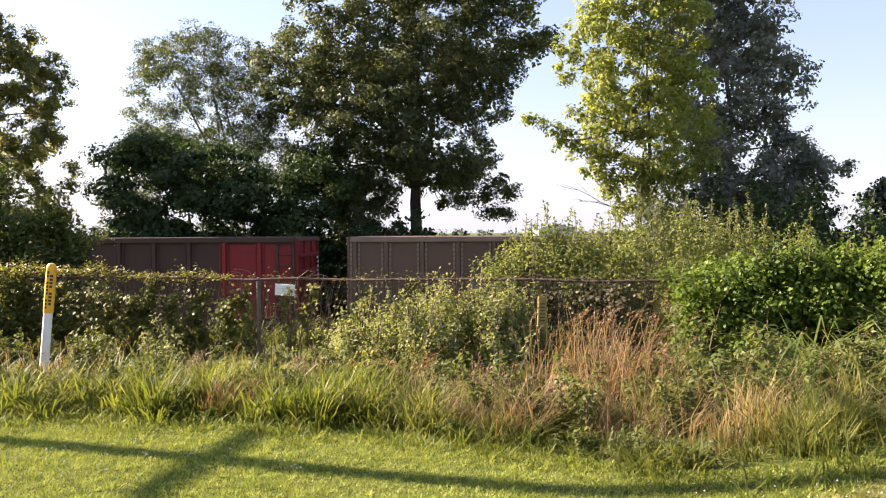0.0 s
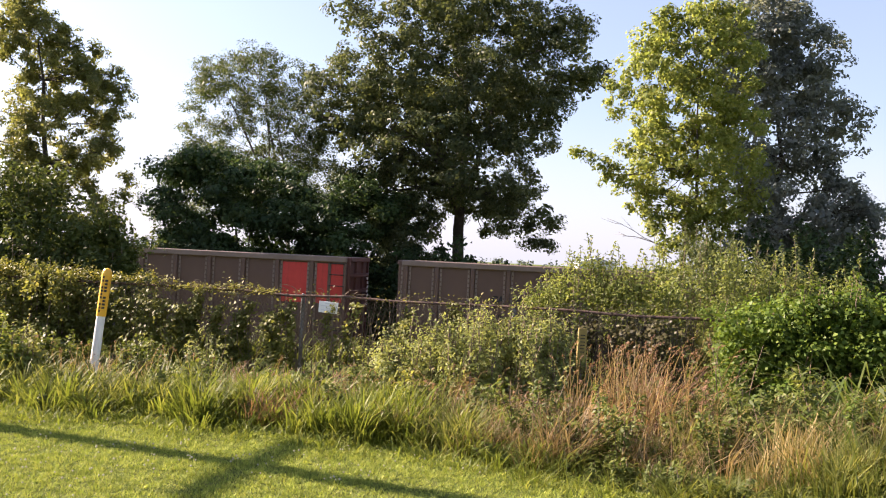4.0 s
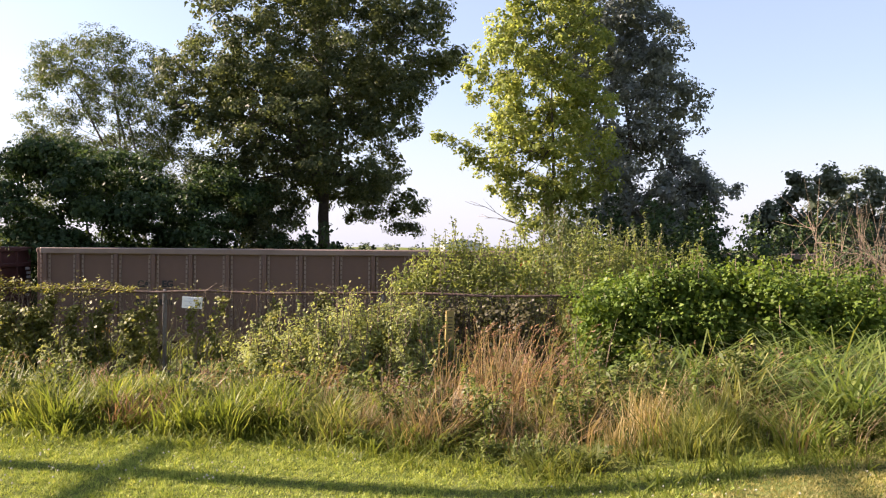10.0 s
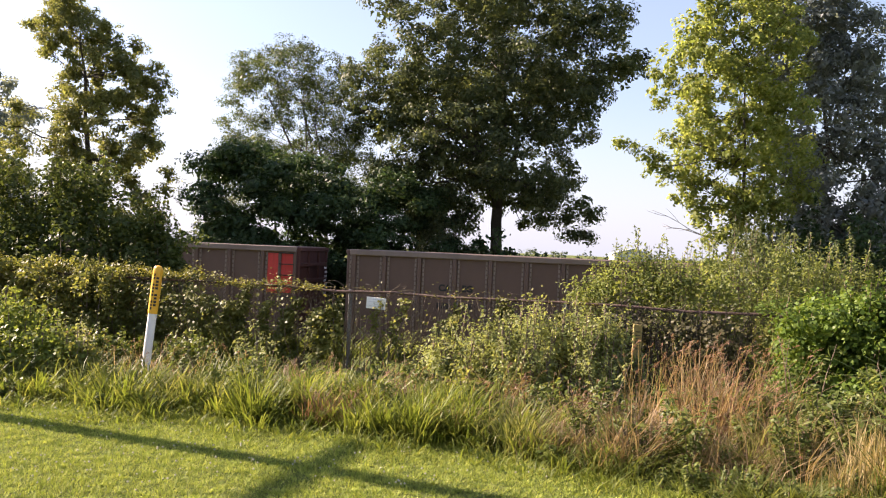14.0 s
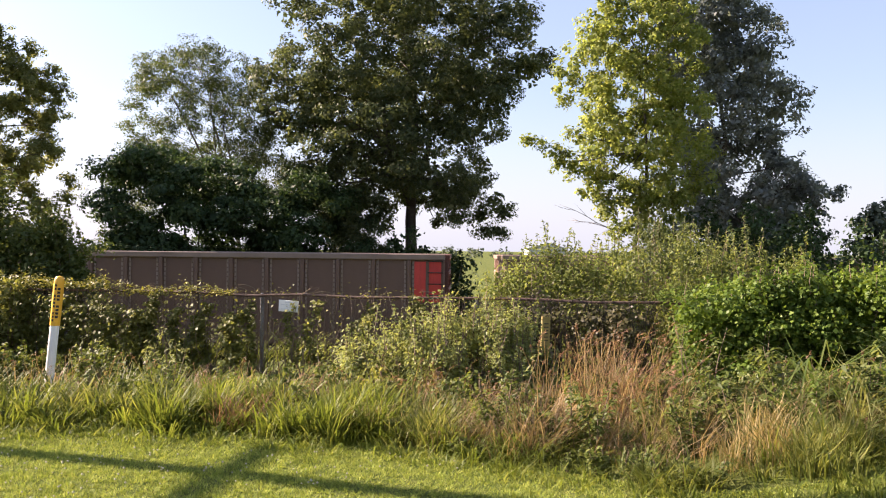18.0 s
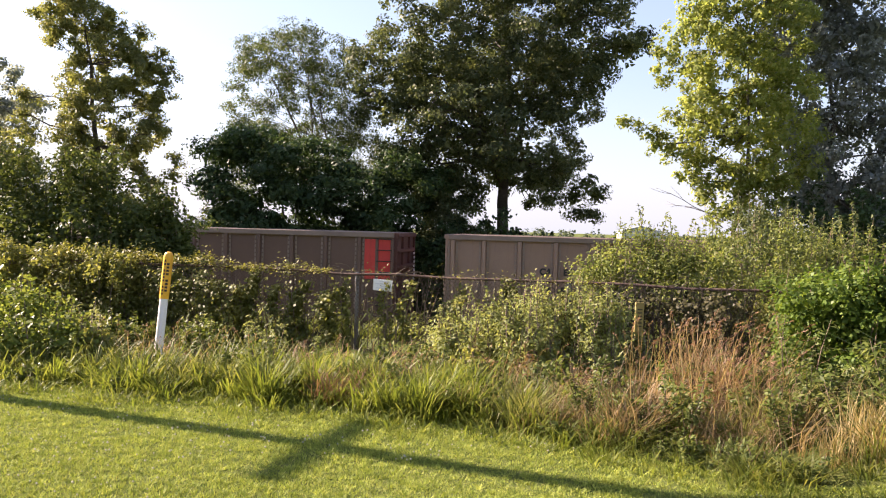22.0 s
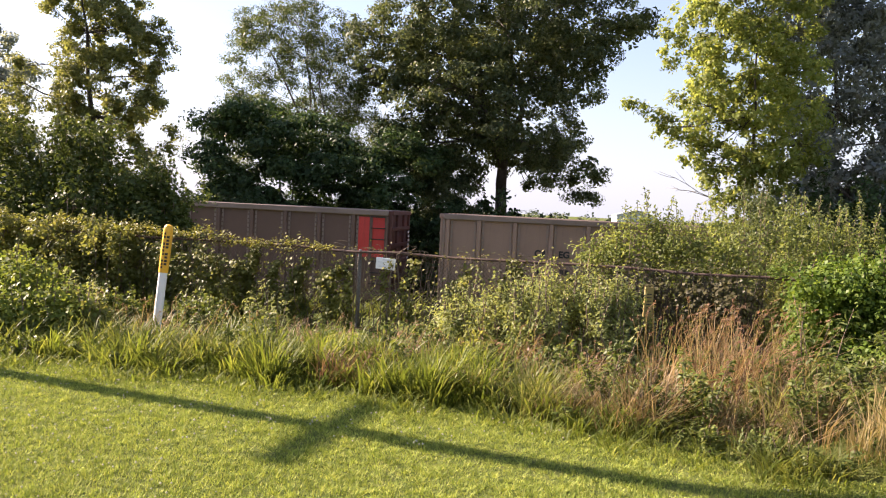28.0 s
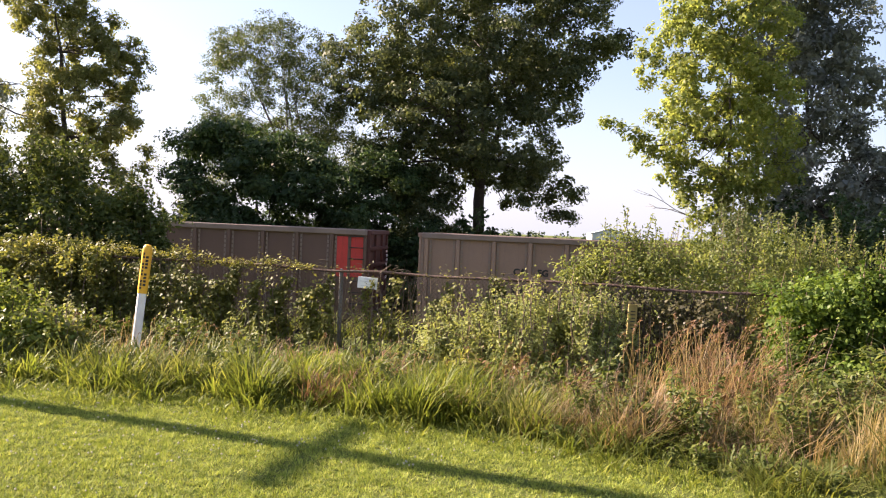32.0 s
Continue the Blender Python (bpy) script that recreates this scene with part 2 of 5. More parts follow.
M["brown_paint"] = plain_mat("weathered_maroon_paint", (0.05, 0.026, 0.023), (0.075, 0.038, 0.031), 0.8, 0.65, 0.0, 0.12, 40, (0.05, 0.03, 0.028), 0.4)
M["red_paint"] = plain_mat("bright_red_paint", (0.5, 0.04, 0.034), (0.62, 0.065, 0.05), 1.6, 0.55, 0.0, 0.1, 40, (0.26, 0.03, 0.025), 0.4)
M["dull_red"] = plain_mat("faded_red_paint", (0.19, 0.014, 0.018), (0.26, 0.022, 0.027), 1.6, 0.6, 0.0, 0.1, 40, (0.1, 0.02, 0.02), 0.4)
M["end_red"] = plain_mat("dark_red_end_paint", (0.08, 0.03, 0.025), (0.12, 0.045, 0.036), 1.2, 0.65, 0.0, 0.15, 40, (0.07, 0.03, 0.028), 0.4)
M["pale_steel"] = plain_mat("bare_top_chord", (0.175, 0.122, 0.098), (0.24, 0.175, 0.145), 1.2, 0.6, 0.0, 0.12, 40, (0.16, 0.12, 0.1))
M["black_steel"] = plain_mat("black_running_gear", (0.018, 0.016, 0.015), (0.04, 0.036, 0.032), 5.0, 0.7, 0.2, 0.3, 40)
M["wheel_steel"] = plain_mat("wheel_steel", (0.05, 0.04, 0.035), (0.11, 0.085, 0.07), 5.0, 0.6, 0.6, 0.2, 40)
M["rail_steel"] = plain_mat("rail_steel", (0.1, 0.06, 0.04), (0.2, 0.13, 0.09), 5.0, 0.6, 0.5, 0.3, 40)
M["tie"] = plain_mat("creosoted_tie", (0.05, 0.04, 0.032), (0.1, 0.085, 0.07), 5.0, 0.9, 0.0, 0.6, 40)
M["ink"] = plain_mat("black_lettering", (0.015, 0.014, 0.014), (0.03, 0.028, 0.028), 6.0, 0.7)
M["white_ink"] = plain_mat("white_lettering", (0.5, 0.45, 0.42), (0.65, 0.6, 0.56), 6.0, 0.7)
M["orange"] = plain_mat("orange_placard", (0.5, 0.2, 0.03), (0.6, 0.28, 0.05), 6.0, 0.6)
M["rust"] = plain_mat("rusty_pipe", (0.062, 0.037, 0.029), (0.145, 0.092, 0.07), 7.0, 0.8, 0.2, 0.3, 60, (0.045, 0.026, 0.019))
M["galv"] = plain_mat("weathered_galvanised", (0.14, 0.13, 0.12), (0.25, 0.24, 0.23), 8.0, 0.65, 0.3, 0.25, 60, (0.1, 0.07, 0.055))
M["yellow"] = plain_mat("yellow_plastic", (0.72, 0.36, 0.015), (0.85, 0.46, 0.025), 6.0, 0.45, 0.0, 0.05, 60, (0.5, 0.25, 0.02))
M["white"] = plain_mat("white_plastic", (0.7, 0.68, 0.66), (0.82, 0.8, 0.78), 6.0, 0.5, 0.0, 0.05, 60, (0.45, 0.42, 0.36))
M["sign"] = plain_mat("white_sign_face", (0.72, 0.72, 0.7), (0.82, 0.82, 0.8), 7.0, 0.45, 0.0, 0.02, 60)
M["sign_grey"] = plain_mat("faded_print", (0.58, 0.58, 0.6), (0.68, 0.68, 0.69), 7.0, 0.5)
M["faded"] = plain_mat("faded_yellow", (0.24, 0.17, 0.045), (0.36, 0.26, 0.07), 6.0, 0.7, 0.0, 0.1, 60, (0.24, 0.2, 0.11))
M["pole"] = plain_mat("pole_wood", (0.12, 0.09, 0.07), (0.22, 0.17, 0.13), 4.0, 0.9, 0.0, 0.6, 30)
M["shed_wall"] = plain_mat("white_metal_siding", (0.62, 0.62, 0.62), (0.75, 0.75, 0.75), 2.0, 0.5)
M["shed_roof"] = plain_mat("grey_metal_roof", (0.3, 0.33, 0.36), (0.42, 0.45, 0.48), 2.0, 0.45, 0.3)
M["wire"] = plain_mat("cable", (0.03, 0.03, 0.03), (0.06, 0.06, 0.06), 2.0, 0.6)


# ---- mesh helpers ----
class Geo:
    """Collects vertices and faces for one mesh."""

    def __init__(self):
        self.v, self.f = [], []

    def box(self, x0, y0, z0, x1, y1, z1, bevel=0.0):
        b = min(bevel, (x1 - x0) / 2.2, (y1 - y0) / 2.2, (z1 - z0) / 2.2)
        n = len(self.v)
        if b <= 0:
            self.v += [(x, y, z) for z in (z0, z1) for y in (y0, y1) for x in (x0, x1)]
            self.f += [tuple(n + i for i in q) for q in ((0, 2, 3, 1), (4, 5, 7, 6), (0, 1, 5, 4), (2, 6, 7, 3), (0, 4, 6, 2), (1, 3, 7, 5))]
            return self
        rings = []
        for z, k in ((z0, b), (z0 + b, 0), (z1 - b, 0), (z1, b)):
            rings.append([(x0 + b + k * 0, y0 + k, z), (x1 - b, y0 + k, z), (x1 - k, y0 + b, z), (x1 - k, y1 - b, z),
                          (x1 - b, y1 - k, z), (x0 + b, y1 - k, z), (x0 + k, y1 - b, z), (x0 + k, y0 + b, z)])
        return self.skin(rings)

    def skin(self, rings, caps=True):
        n, k = len(self.v), len(rings[0])
        for r in rings:
            self.v += r
        for i in range(len(rings) - 1):
            a, b = n + i * k, n + (i + 1) * k
            self.f += [(a + j, a + (j + 1) % k, b + (j + 1) % k, b + j) for j in range(k)]
        if caps:
            self.f += [tuple(n + j for j in reversed(range(k))), tuple(n + (len(rings) - 1) * k + j for j in range(k))]
        return self

    def tube(self, points, radii, sides=7):
        pts = [Vector(p) for p in points]
        rings, up = [], Vector((0.31, 0.17, 0.93))
        for i, p in enumerate(pts):
            d = (pts[min(i + 1, len(pts) - 1)] - pts[max(i - 1, 0)]).normalized()
            a = d.cross(up if abs(d.dot(up)) < 0.95 else Vector((1, 0, 0))).normalized()
            b = d.cross(a)
            rings.append([tuple(p + (a * math.cos(w) + b * math.sin(w)) * radii[i]) for w in (2 * math.pi * j / sides for j in range(sides))])
        return self.skin(rings)

    def mesh(self, name, smooth=False):
        me = bpy.data.meshes.new(name)
        me.from_pydata(self.v, [], self.f)
        if smooth:
            me.shade_smooth()
        me.update()
        return me


def arrays_mesh(name, verts, faces):
    """A mesh from an (n, 3) and an (m, k) array."""
    me = bpy.data.meshes.new(name)
    m, k = faces.shape
    me.vertices.add(len(verts))
    me.vertices.foreach_set("co", verts.astype(np.float32).ravel())
    me.loops.add(m * k)
    me.loops.foreach_set("vertex_index", faces.astype(np.int32).ravel())
    me.polygons.add(m)
    me.polygons.foreach_set("loop_start", np.arange(0, m * k, k, dtype=np.int32))
    me.update(calc_edges=True)
    return me


def part(name, mesh, material, parent=None, label="", m=None):
    """Links a mesh as one object under a thing or a part."""
    if isinstance(mesh, Geo):
        mesh = mesh.mesh(name)
    if not mesh.materials:
        mesh.materials.append(M[material])
    ob = new(name, mesh)
    if mesh.materials[0] != M[material]:
        ob.material_slots[0].link = "OBJECT"
        ob.material_slots[0].material = M[material]
    if parent:
        ob.parent = parent
    if m is not None:
        ob.matrix_basis = m
    return tagged(ob, label)


def empty(name, m=None):
    ob = new(name)
    ob.empty_display_size = 0.2
    if m is not None:
        ob.matrix_basis = m
    return ob


def unit(v):
    return v / np.maximum(np.linalg.norm(v, axis=-1, keepdims=True), 1e-9)


def leaves(name, rng, p, out, size, width=0.6, droop=0.2, fold=0.12, up=0.45):
    """Folded leaves at the places p, which face about the way out."""
    n = len(p)
    nrm = unit(out * 0.7 + np.array([0, 0, up]) + rng.normal(0, 0.42, (n, 3)))
    d = rng.normal(0, 1, (n, 3)) + np.array([0, 0, -droop])
    d = unit(d - (d * nrm).sum(-1, keepdims=True) * nrm)
    s = np.cross(nrm, d)
    ln = (size * rng.uniform(0.65, 1.3, n))[:, None]
    w = ln * width * 0.5
    v = np.stack([p - d * ln * 0.5, p + s * w + nrm * ln * fold, p + d * ln * 0.5, p - s * w + nrm * ln * fold], 1).reshape(-1, 3)
    return arrays_mesh(name, v, np.arange(4 * n).reshape(-1, 4))


def in_clumps(rng, centres, radii, per, flat=0.8, hollow=0.35):
    """Places in clumps, denser to the outside, and the way out of the clump."""
    k = np.repeat(np.arange(len(centres)), np.maximum(3, (per * (radii / radii.mean()) ** 2).astype(int)))
    u = unit(rng.normal(0, 1, (len(k), 3)))
    r = radii[k] * np.maximum(rng.uniform(0, 1, len(k)) ** 0.5, hollow)
    r = np.where(rng.uniform(0, 1, len(k)) < 0.1, radii[k] * rng.uniform(1.0, 1.35, len(k)), r)
    return centres[k] + u * r[:, None] * np.array([1, 1, flat]), u


def crown_centres(rng, profile, count, jag=0.25, inner=0.45):
    """Clump centres inside a body of revolution given by (height, radius), with an uneven outline and gaps."""
    zs, rs = np.array([q[0] for q in profile]), np.array([q[1] for q in profile])
    out = []
    ph = rng.uniform(0, 6.28, 4)
    while len(out) < count:
        z = rng.uniform(zs[0], zs[-1])
        r = np.interp(z, zs, rs)
        if rng.uniform() > (r / rs.max()) ** 1.2 + 0.08:
            continue
        a = rng.uniform(0, 6.2832)
        edge = r * (1 + jag * (math.sin(3 * a + ph[0] + z) * 0.5 + math.sin(5 * a + ph[1] - 1.7 * z) * 0.35 + math.sin(2.3 * z + ph[2]) * 0.3))
        q = edge * (inner + (1 - inner) * rng.uniform() ** 0.6)
        p = (q * math.cos(a), q * math.sin(a), z)
        out.append(p)
    return np.array(out)


def bent(a, b, rng, n=5, sag=0.12):
    """A crooked line from a to b."""
    a, b = np.array(a, float), np.array(b, float)
    ln = np.linalg.norm(b - a)
    off = rng.normal(0, sag * ln * 0.4, 3)
    return [tuple(a + (b - a) * t + off * math.sin(math.pi * t) + rng.normal(0, 0.012 * ln, 3) * (0 < t < 1)) for t in np.linspace(0, 1, n)]


# ---- ground ----
def smooth(a, b, t):
    t = min(max((t - a) / (b - a), 0.0), 1.0)
    return t * t * (3 - 2 * t)


def ground_z(x, y):
    q, r = y + 0.3 * x, y + 0.14 * x
    z = 0.34 * smooth(1.2, 4.0, x) * (1 - smooth(5.0, 9.0, y))
    z -= 0.18 * smooth(7.5, 11.0, q)
    z -= 2.1 * smooth(12.5, 19.0, q)
    z += 1.3 * smooth(29.5, 35.0, r)
    z -= 1.6 * smooth(45.0, 120.0, y)
    return z + 0.02 * noise.noise(Vector((x * 0.6, y * 0.6, 0))) * (abs(x) < 40 and abs(y) < 60)


def axis_steps(near0, near1, step, far0, far1):
    out = list(np.arange(near0, near1 + 1e-6, step))
    s, lo, hi = step, near0, near1
    while lo > far0 or hi < far1:
        s *= 1.35
        lo, hi = lo - s, hi + s
        if lo + s > far0:
            out.insert(0, max(lo, far0))
        if hi - s < far1:
            out.append(min(hi, far1))
    return out


def build_ground():
    xs, ys = axis_steps(-22, 26, 0.4, -2600, 2600), axis_steps(-4, 42, 0.4, -900, 2600)
    v = np.array([(x, y, ground_z(x, y)) for y in ys for x in xs])
    n = len(xs)
    i = (np.arange(len(ys) - 1)[:, None] * n + np.arange(n - 1)).ravel()
    me = arrays_mesh("ground", v, np.stack([i, i + 1, i + 1 + n, i + n], 1))
    me.shade_smooth()
    ob = part("ground", me, "earth")
    tagged(ob, "mown lawn falling to a weedy railway cutting and fields", "ground", kind="structure")


build_ground()

# ---- track ----
RZ = math.degrees(math.atan(-0.14))
RAIL_Z = 1.45 - 3.66
NEAR = 24.5  # where the near side of the cars crosses x = 0


def track(s, across, z):
    """The world matrix of a place at x = s on the track, across metres behind the cars' near side."""
    return Matrix.Translation((s, NEAR - 0.14 * s, 0)) @ pose(0, 0, 0, 0, 0, RZ) @ Matrix.Translation((0, across, z))


def build_track():
    bed = Geo()
    rings = []
    for s in np.linspace(-90, 90, 61):
        j = random.uniform(-0.06, 0.06)
        rings.append([(s, -1.6 + j, -0.75), (s, -0.1 + j, -0.2), (s, 3.2, -0.2), (s, 4.8 - j, -0.75), (s, 4.8, -1.2), (s, -1.6, -1.2)])
    bed.skin(rings)
    m = track(0, 0, RAIL_Z)
    tagged(part("ballast_bed", bed, "ballast", m=m), "grey crushed stone railway ballast", "ballast", kind="structure")
    line = tagged(empty("railway_track", m), "rusty steel rails on dark wooden ties", "track", kind="structure")
    for y in (0.82, 2.28):
        g = Geo()
        g.skin([[(s, y - 0.07, -0.17), (s, y + 0.07, -0.17), (s, y + 0.012, -0.13), (s, y + 0.036, -0.04), (s, y + 0.036, 0.0),
                 (s, y - 0.036, 0.0), (s, y - 0.036, -0.04), (s, y - 0.012, -0.13)] for s in (-90, 90)])
        part("rail", g, "rail_steel", line)
    tie = Geo().box(-0.11, 0.25, -0.33, 0.11, 2.85, -0.165, 0.015).mesh("tie")
    for k in range(-38, 39):
        part("tie", tie, "tie", line, m=pose(k * 0.55, random.uniform(-0.03, 0.03), 0, 0, 0, random.uniform(-1, 1)))


build_track()

# ---- gondola cars ----
BODY, PITCH, BAYS = 14.68, 16.17, 14  # the pitch is taken along x
BAY = BODY / BAYS
TOP, SILL = 3.66, 0.98
CACHE = {}


def shared(name, build, *a):
    if (name, a) not in CACHE:
        g = build(*a)
        CACHE[(name, a)] = g.mesh(name) if isinstance(g, Geo) else g
    return CACHE[(name, a)]


def rib_geo():
    g = Geo()
    prof = [(-0.13, 0.0), (-0.13, -0.014), (-0.075, -0.014), (-0.05, -0.1), (0.05, -0.1), (0.075, -0.014), (0.13, -0.014), (0.13, 0.0)]
    g.skin([[(x, y, z) for x, y in prof] for z in (SILL + 0.1, TOP - 0.17)])
    return g


def rivets_geo():
    g = Geo()
    for x in (-0.115, 0.115):
        for k in range(18):
            z = SILL + 0.2 + k * 0.135
            g.box(x - 0.02, -0.042, z - 0.02, x + 0.02, -0.029, z + 0.02)
    return g


def panel_geo():
    g = Geo()
    n = 5
    rows = []
    for k in range(n):
        z = SILL + 0.08 + (TOP - 0.2 - SILL) * k / (n - 1)
        rows.append([(-BAY / 2 + BAY * j / 4, 0.012 * math.sin(math.pi * j / 4) * math.sin(math.pi * k / (n - 1)), z) for j in range(5)])
    g.v = [p for r in rows for p in r] + [(x, y + 0.03, z) for r in rows for x, y, z in r]
    for k in range(n - 1):
        for j in range(4):
            a = k * 5 + j
            g.f += [(a, a + 1, a + 6, a + 5), (a + 26, a + 25, a + 30, a + 31)]
    for j in range(4):
        g.f += [(j + 1, j, j + 25, j + 26), (20 + j, 21 + j, 46 + j, 45 + j)]
    for k in range(n - 1):
        g.f += [(k * 5, k * 5 + 5, k * 5 + 30, k * 5 + 25), (k * 5 + 9, k * 5 + 4, k * 5 + 29, k * 5 + 34)]
    return g


def end_geo():
    return Geo().box(-0.02, 0.0, SILL + 0.25, 0.03, 3.1, TOP - 0.12)


def end_of(car, paint, m, label=""):
    wall = part("end_wall", shared("end_wall", end_geo), paint, car, label, m)
    for z in (1.6, 2.1, 2.6, 3.1):
        part("end_rib", shared("end_rib", lambda: Geo().box(0.03, 0.05, -0.06, 0.12, 3.05, 0.06, 0.02)), paint, wall, m=pose(0, 0, z))
    for y in (0.0, 1.0, 2.1, 3.02):
        part("end_post", shared("end_post", lambda: Geo().box(0.03, 0, SILL, 0.1, 0.08, TOP - 0.12, 0.01)), paint, wall, m=pose(0, y, 0))


def wheelset_geo():
    g = Geo()
    for y in (0.76, 2.34):
        prof = [(0.0, 0.02), (0.12, 0.02), (0.16, 0.06), (0.34, 0.045), (0.37, 0.0), (0.455, 0.0), (0.455, 0.11), (0.48, 0.115), (0.48, 0.14), (0.37, 0.14), (0.12, 0.1), (0.0, 0.1)]
        s = 1 if y < 1 else -1
        rings = [[(r * math.cos(w), (y - 1.55) + s * (d - 0.02), r * math.sin(w)) for w in (2 * math.pi * j / 20 for j in range(20))] for r, d in prof[1:-1]]
        g.skin(rings)
        for j in range(6):
            w = j * math.pi / 3
            c, d = math.cos(w) * 0.25, math.sin(w) * 0.25
            g.box(c - 0.03, (y - 1.55) - s * 0.05 - 0.01, d - 0.03, c + 0.03, (y - 1.55) + s * 0.0 + 0.02, d + 0.03)
    g.tube([(0, -1.0, 0), (0, 1.0, 0)], [0.08, 0.08], 10)
    return g


def side_frame_geo():
    g = Geo()
    prof = [(-1.1, 0.38), (-0.7, 0.36), (-0.4, 0.2), (0.4, 0.2), (0.7, 0.36), (1.1, 0.38), (1.15, 0.58), (0.75, 0.66), (0.45, 0.8), (-0.45, 0.8), (-0.75, 0.66), (-1.15, 0.58)]
    for y in (0.5, 2.45):
        g.skin([[(x, yy, z) for x, z in prof] for yy in (y + 0.14, y)])
    g.box(-0.2, 0.5, 0.5, 0.2, 2.6, 0.9, 0.03)
    for x in (-0.22, -0.07, 0.08):
        g.tube([(x + 0.07, 0.49, 0.3), (x + 0.07, 0.49, 0.62)], [0.06, 0.06], 8)
    return g


def letters(word, size):
    """Flat painted letters, lying in the xy plane."""
    curve = bpy.data.curves.new("letters", "FONT")
    curve.body, curve.size, curve.offset = word, size, 0.011
    ob = new("letters", curve)
    bpy.context.view_layer.update()
    me = bpy.data.meshes.new_from_object(ob.evaluated_get(bpy.context.evaluated_depsgraph_get()))
    bpy.data.objects.remove(ob)
    bpy.data.curves.remove(curve)
    me.materials.clear()
    return me


WHEELSETS, CARS = [], []


def gondola(paint, red, two_red, tone, placard, index):
    car = tagged(empty("gondola_car"), tone, "railway car", group="coal train")
    for k in range(BAYS):
        x = (k + 0.5) * BAY
        part("side_sheet", shared("side_sheet", panel_geo), paint, car, m=pose(x, 0, 0))
        if k == BAYS - 1 or (two_red and k == BAYS - 2):
            low = 2.25 if paint != "brown_paint" else 1.25
            part("red_panel", shared("red_panel", lambda z: Geo().box(-BAY / 2 + 0.15, -0.012, z, BAY / 2 - 0.11, -0.004, TOP - 0.22, 0.002), low), red, car, "red painted panel", pose(x, 0, 0))
    part("side_wall", shared("side_wall", lambda: Geo().box(0, 3.07, SILL + 0.08, BODY, 3.1, TOP - 0.1)), paint, car)
    for k in range(BAYS + 1):
        x = k * BAY + (0.13 if k == 0 else -0.13 if k == BAYS else 0)
        if k == BAYS:
            part("corner_post", shared("corner_post", lambda: Geo().box(-0.1, -0.06, SILL + 0.1, 0.0, 0.0, TOP - 0.17, 0.01)), paint, car, m=pose(BODY, 0, 0))
            continue
        own = red if paint == "brown_paint" and k > BAYS - 3 else paint
        rib = part("side_post", shared("side_post", rib_geo), own, car, m=pose(x, 0, 0))
        # Flanges carry the posts' edge highlight in their paint.
        edge = "lit_edge_paint" if paint != "brown_paint" else own
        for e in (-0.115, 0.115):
            part("flange", shared("flange", lambda: Geo().box(-0.032, -0.03, SILL + 0.1, 0.032, -0.0145, TOP - 0.17, 0.004)), edge, rib, "pale flange with painted-in edge highlight", pose(e, 0, 0))
        tagged(part("rivets", shared("rivets", rivets_geo), paint, rib), kind="stuff")
    for y in (-0.11, 3.02):
        part("top_chord", shared("top_chord", lambda: Geo().box(0, 0, TOP - 0.17, BODY, 0.19, TOP, 0.02)), "pale_steel" if paint != "brown_paint" else "brown_paint", car, m=pose(0, y, 0))
        part("side_sill", shared("side_sill", lambda: Geo().box(0, 0, SILL, BODY, 0.16, SILL + 0.2, 0.02)), paint, car, m=pose(0, y + 0.02, 0))
    end_of(car, paint, pose(0, 3.1, 0, 0, 0, 180))
    end_of(car, "end_red" if paint != "brown_paint" else "dull_red", pose(BODY, 0, 0), "dark red end wall")
    part("end_chord", shared("end_chord", lambda: Geo().box(-0.1, 0, TOP - 0.14, 0.14, 3.1, TOP - 0.01, 0.02)), "end_red", car, m=pose(BODY, 0, 0))
    part("end_chord", shared("end_chord", lambda: Geo().box(-0.1, 0, TOP - 0.14, 0.14, 3.1, TOP - 0.01, 0.02)), paint, car, m=pose(-0.04, 0, 0))
    part("floor", shared("floor", lambda: Geo().box(0.02, 0.05, SILL - 0.02, BODY - 0.02, 3.05, SILL + 0.06)), "black_steel", car)
    part("centre_sill", shared("centre_sill", lambda: Geo().box(-0.65, 1.35, SILL - 0.32, BODY + 0.65, 1.75, SILL - 0.02, 0.03)), "black_steel", car)
    for x in (-0.25, BODY + 0.03):
        part("end_platform", shared("end_platform", lambda: Geo().box(0, 0.1, SILL - 0.1, 0.22, 3.0, SILL, 0.01)), "black_steel", car, m=pose(x, 0, 0))
    for x, turn in ((-0.6, 180), (BODY + 0.6, 0)):
        def knuckle():
            g = Geo().box(-0.1, -0.1, -0.1, 0.14, 0.1, 0.1, 0.03)
            g.box(0.1, -0.19, -0.16, 0.26, -0.02, 0.16, 0.04)
            return g.box(0.08, 0.04, -0.15, 0.2, 0.18, 0.15, 0.03)
        part("coupler", shared("coupler", knuckle), "black_steel", car, m=pose(x, 1.55, 0.86, 0, 0, turn))
    # ladder at the right end of the side, and its grab irons
    def rungs():
        g = Geo()
        for z in (1.15,):
            g.tube([(-0.52, -0.02, z), (-0.5, -0.12, z - 0.01), (-0.06, -0.12, z - 0.01), (-0.04, -0.02, z)], [0.017] * 4, 6)
        return g
    lad = part("ladder", shared("ladder", lambda: Geo().box(-0.56, -0.06, 1.0, -0.47, -0.012, TOP - 0.2, 0.01).box(-0.06, -0.115, 1.0, 0.0, -0.06, TOP - 0.2, 0.01)), paint, car, "side ladder with dark rungs", pose(BODY, 0, 0))
    for k in range(8):
        part("rung", shared("rung", rungs), "black_steel", lad, m=pose(0, 0, 0.33 * k))
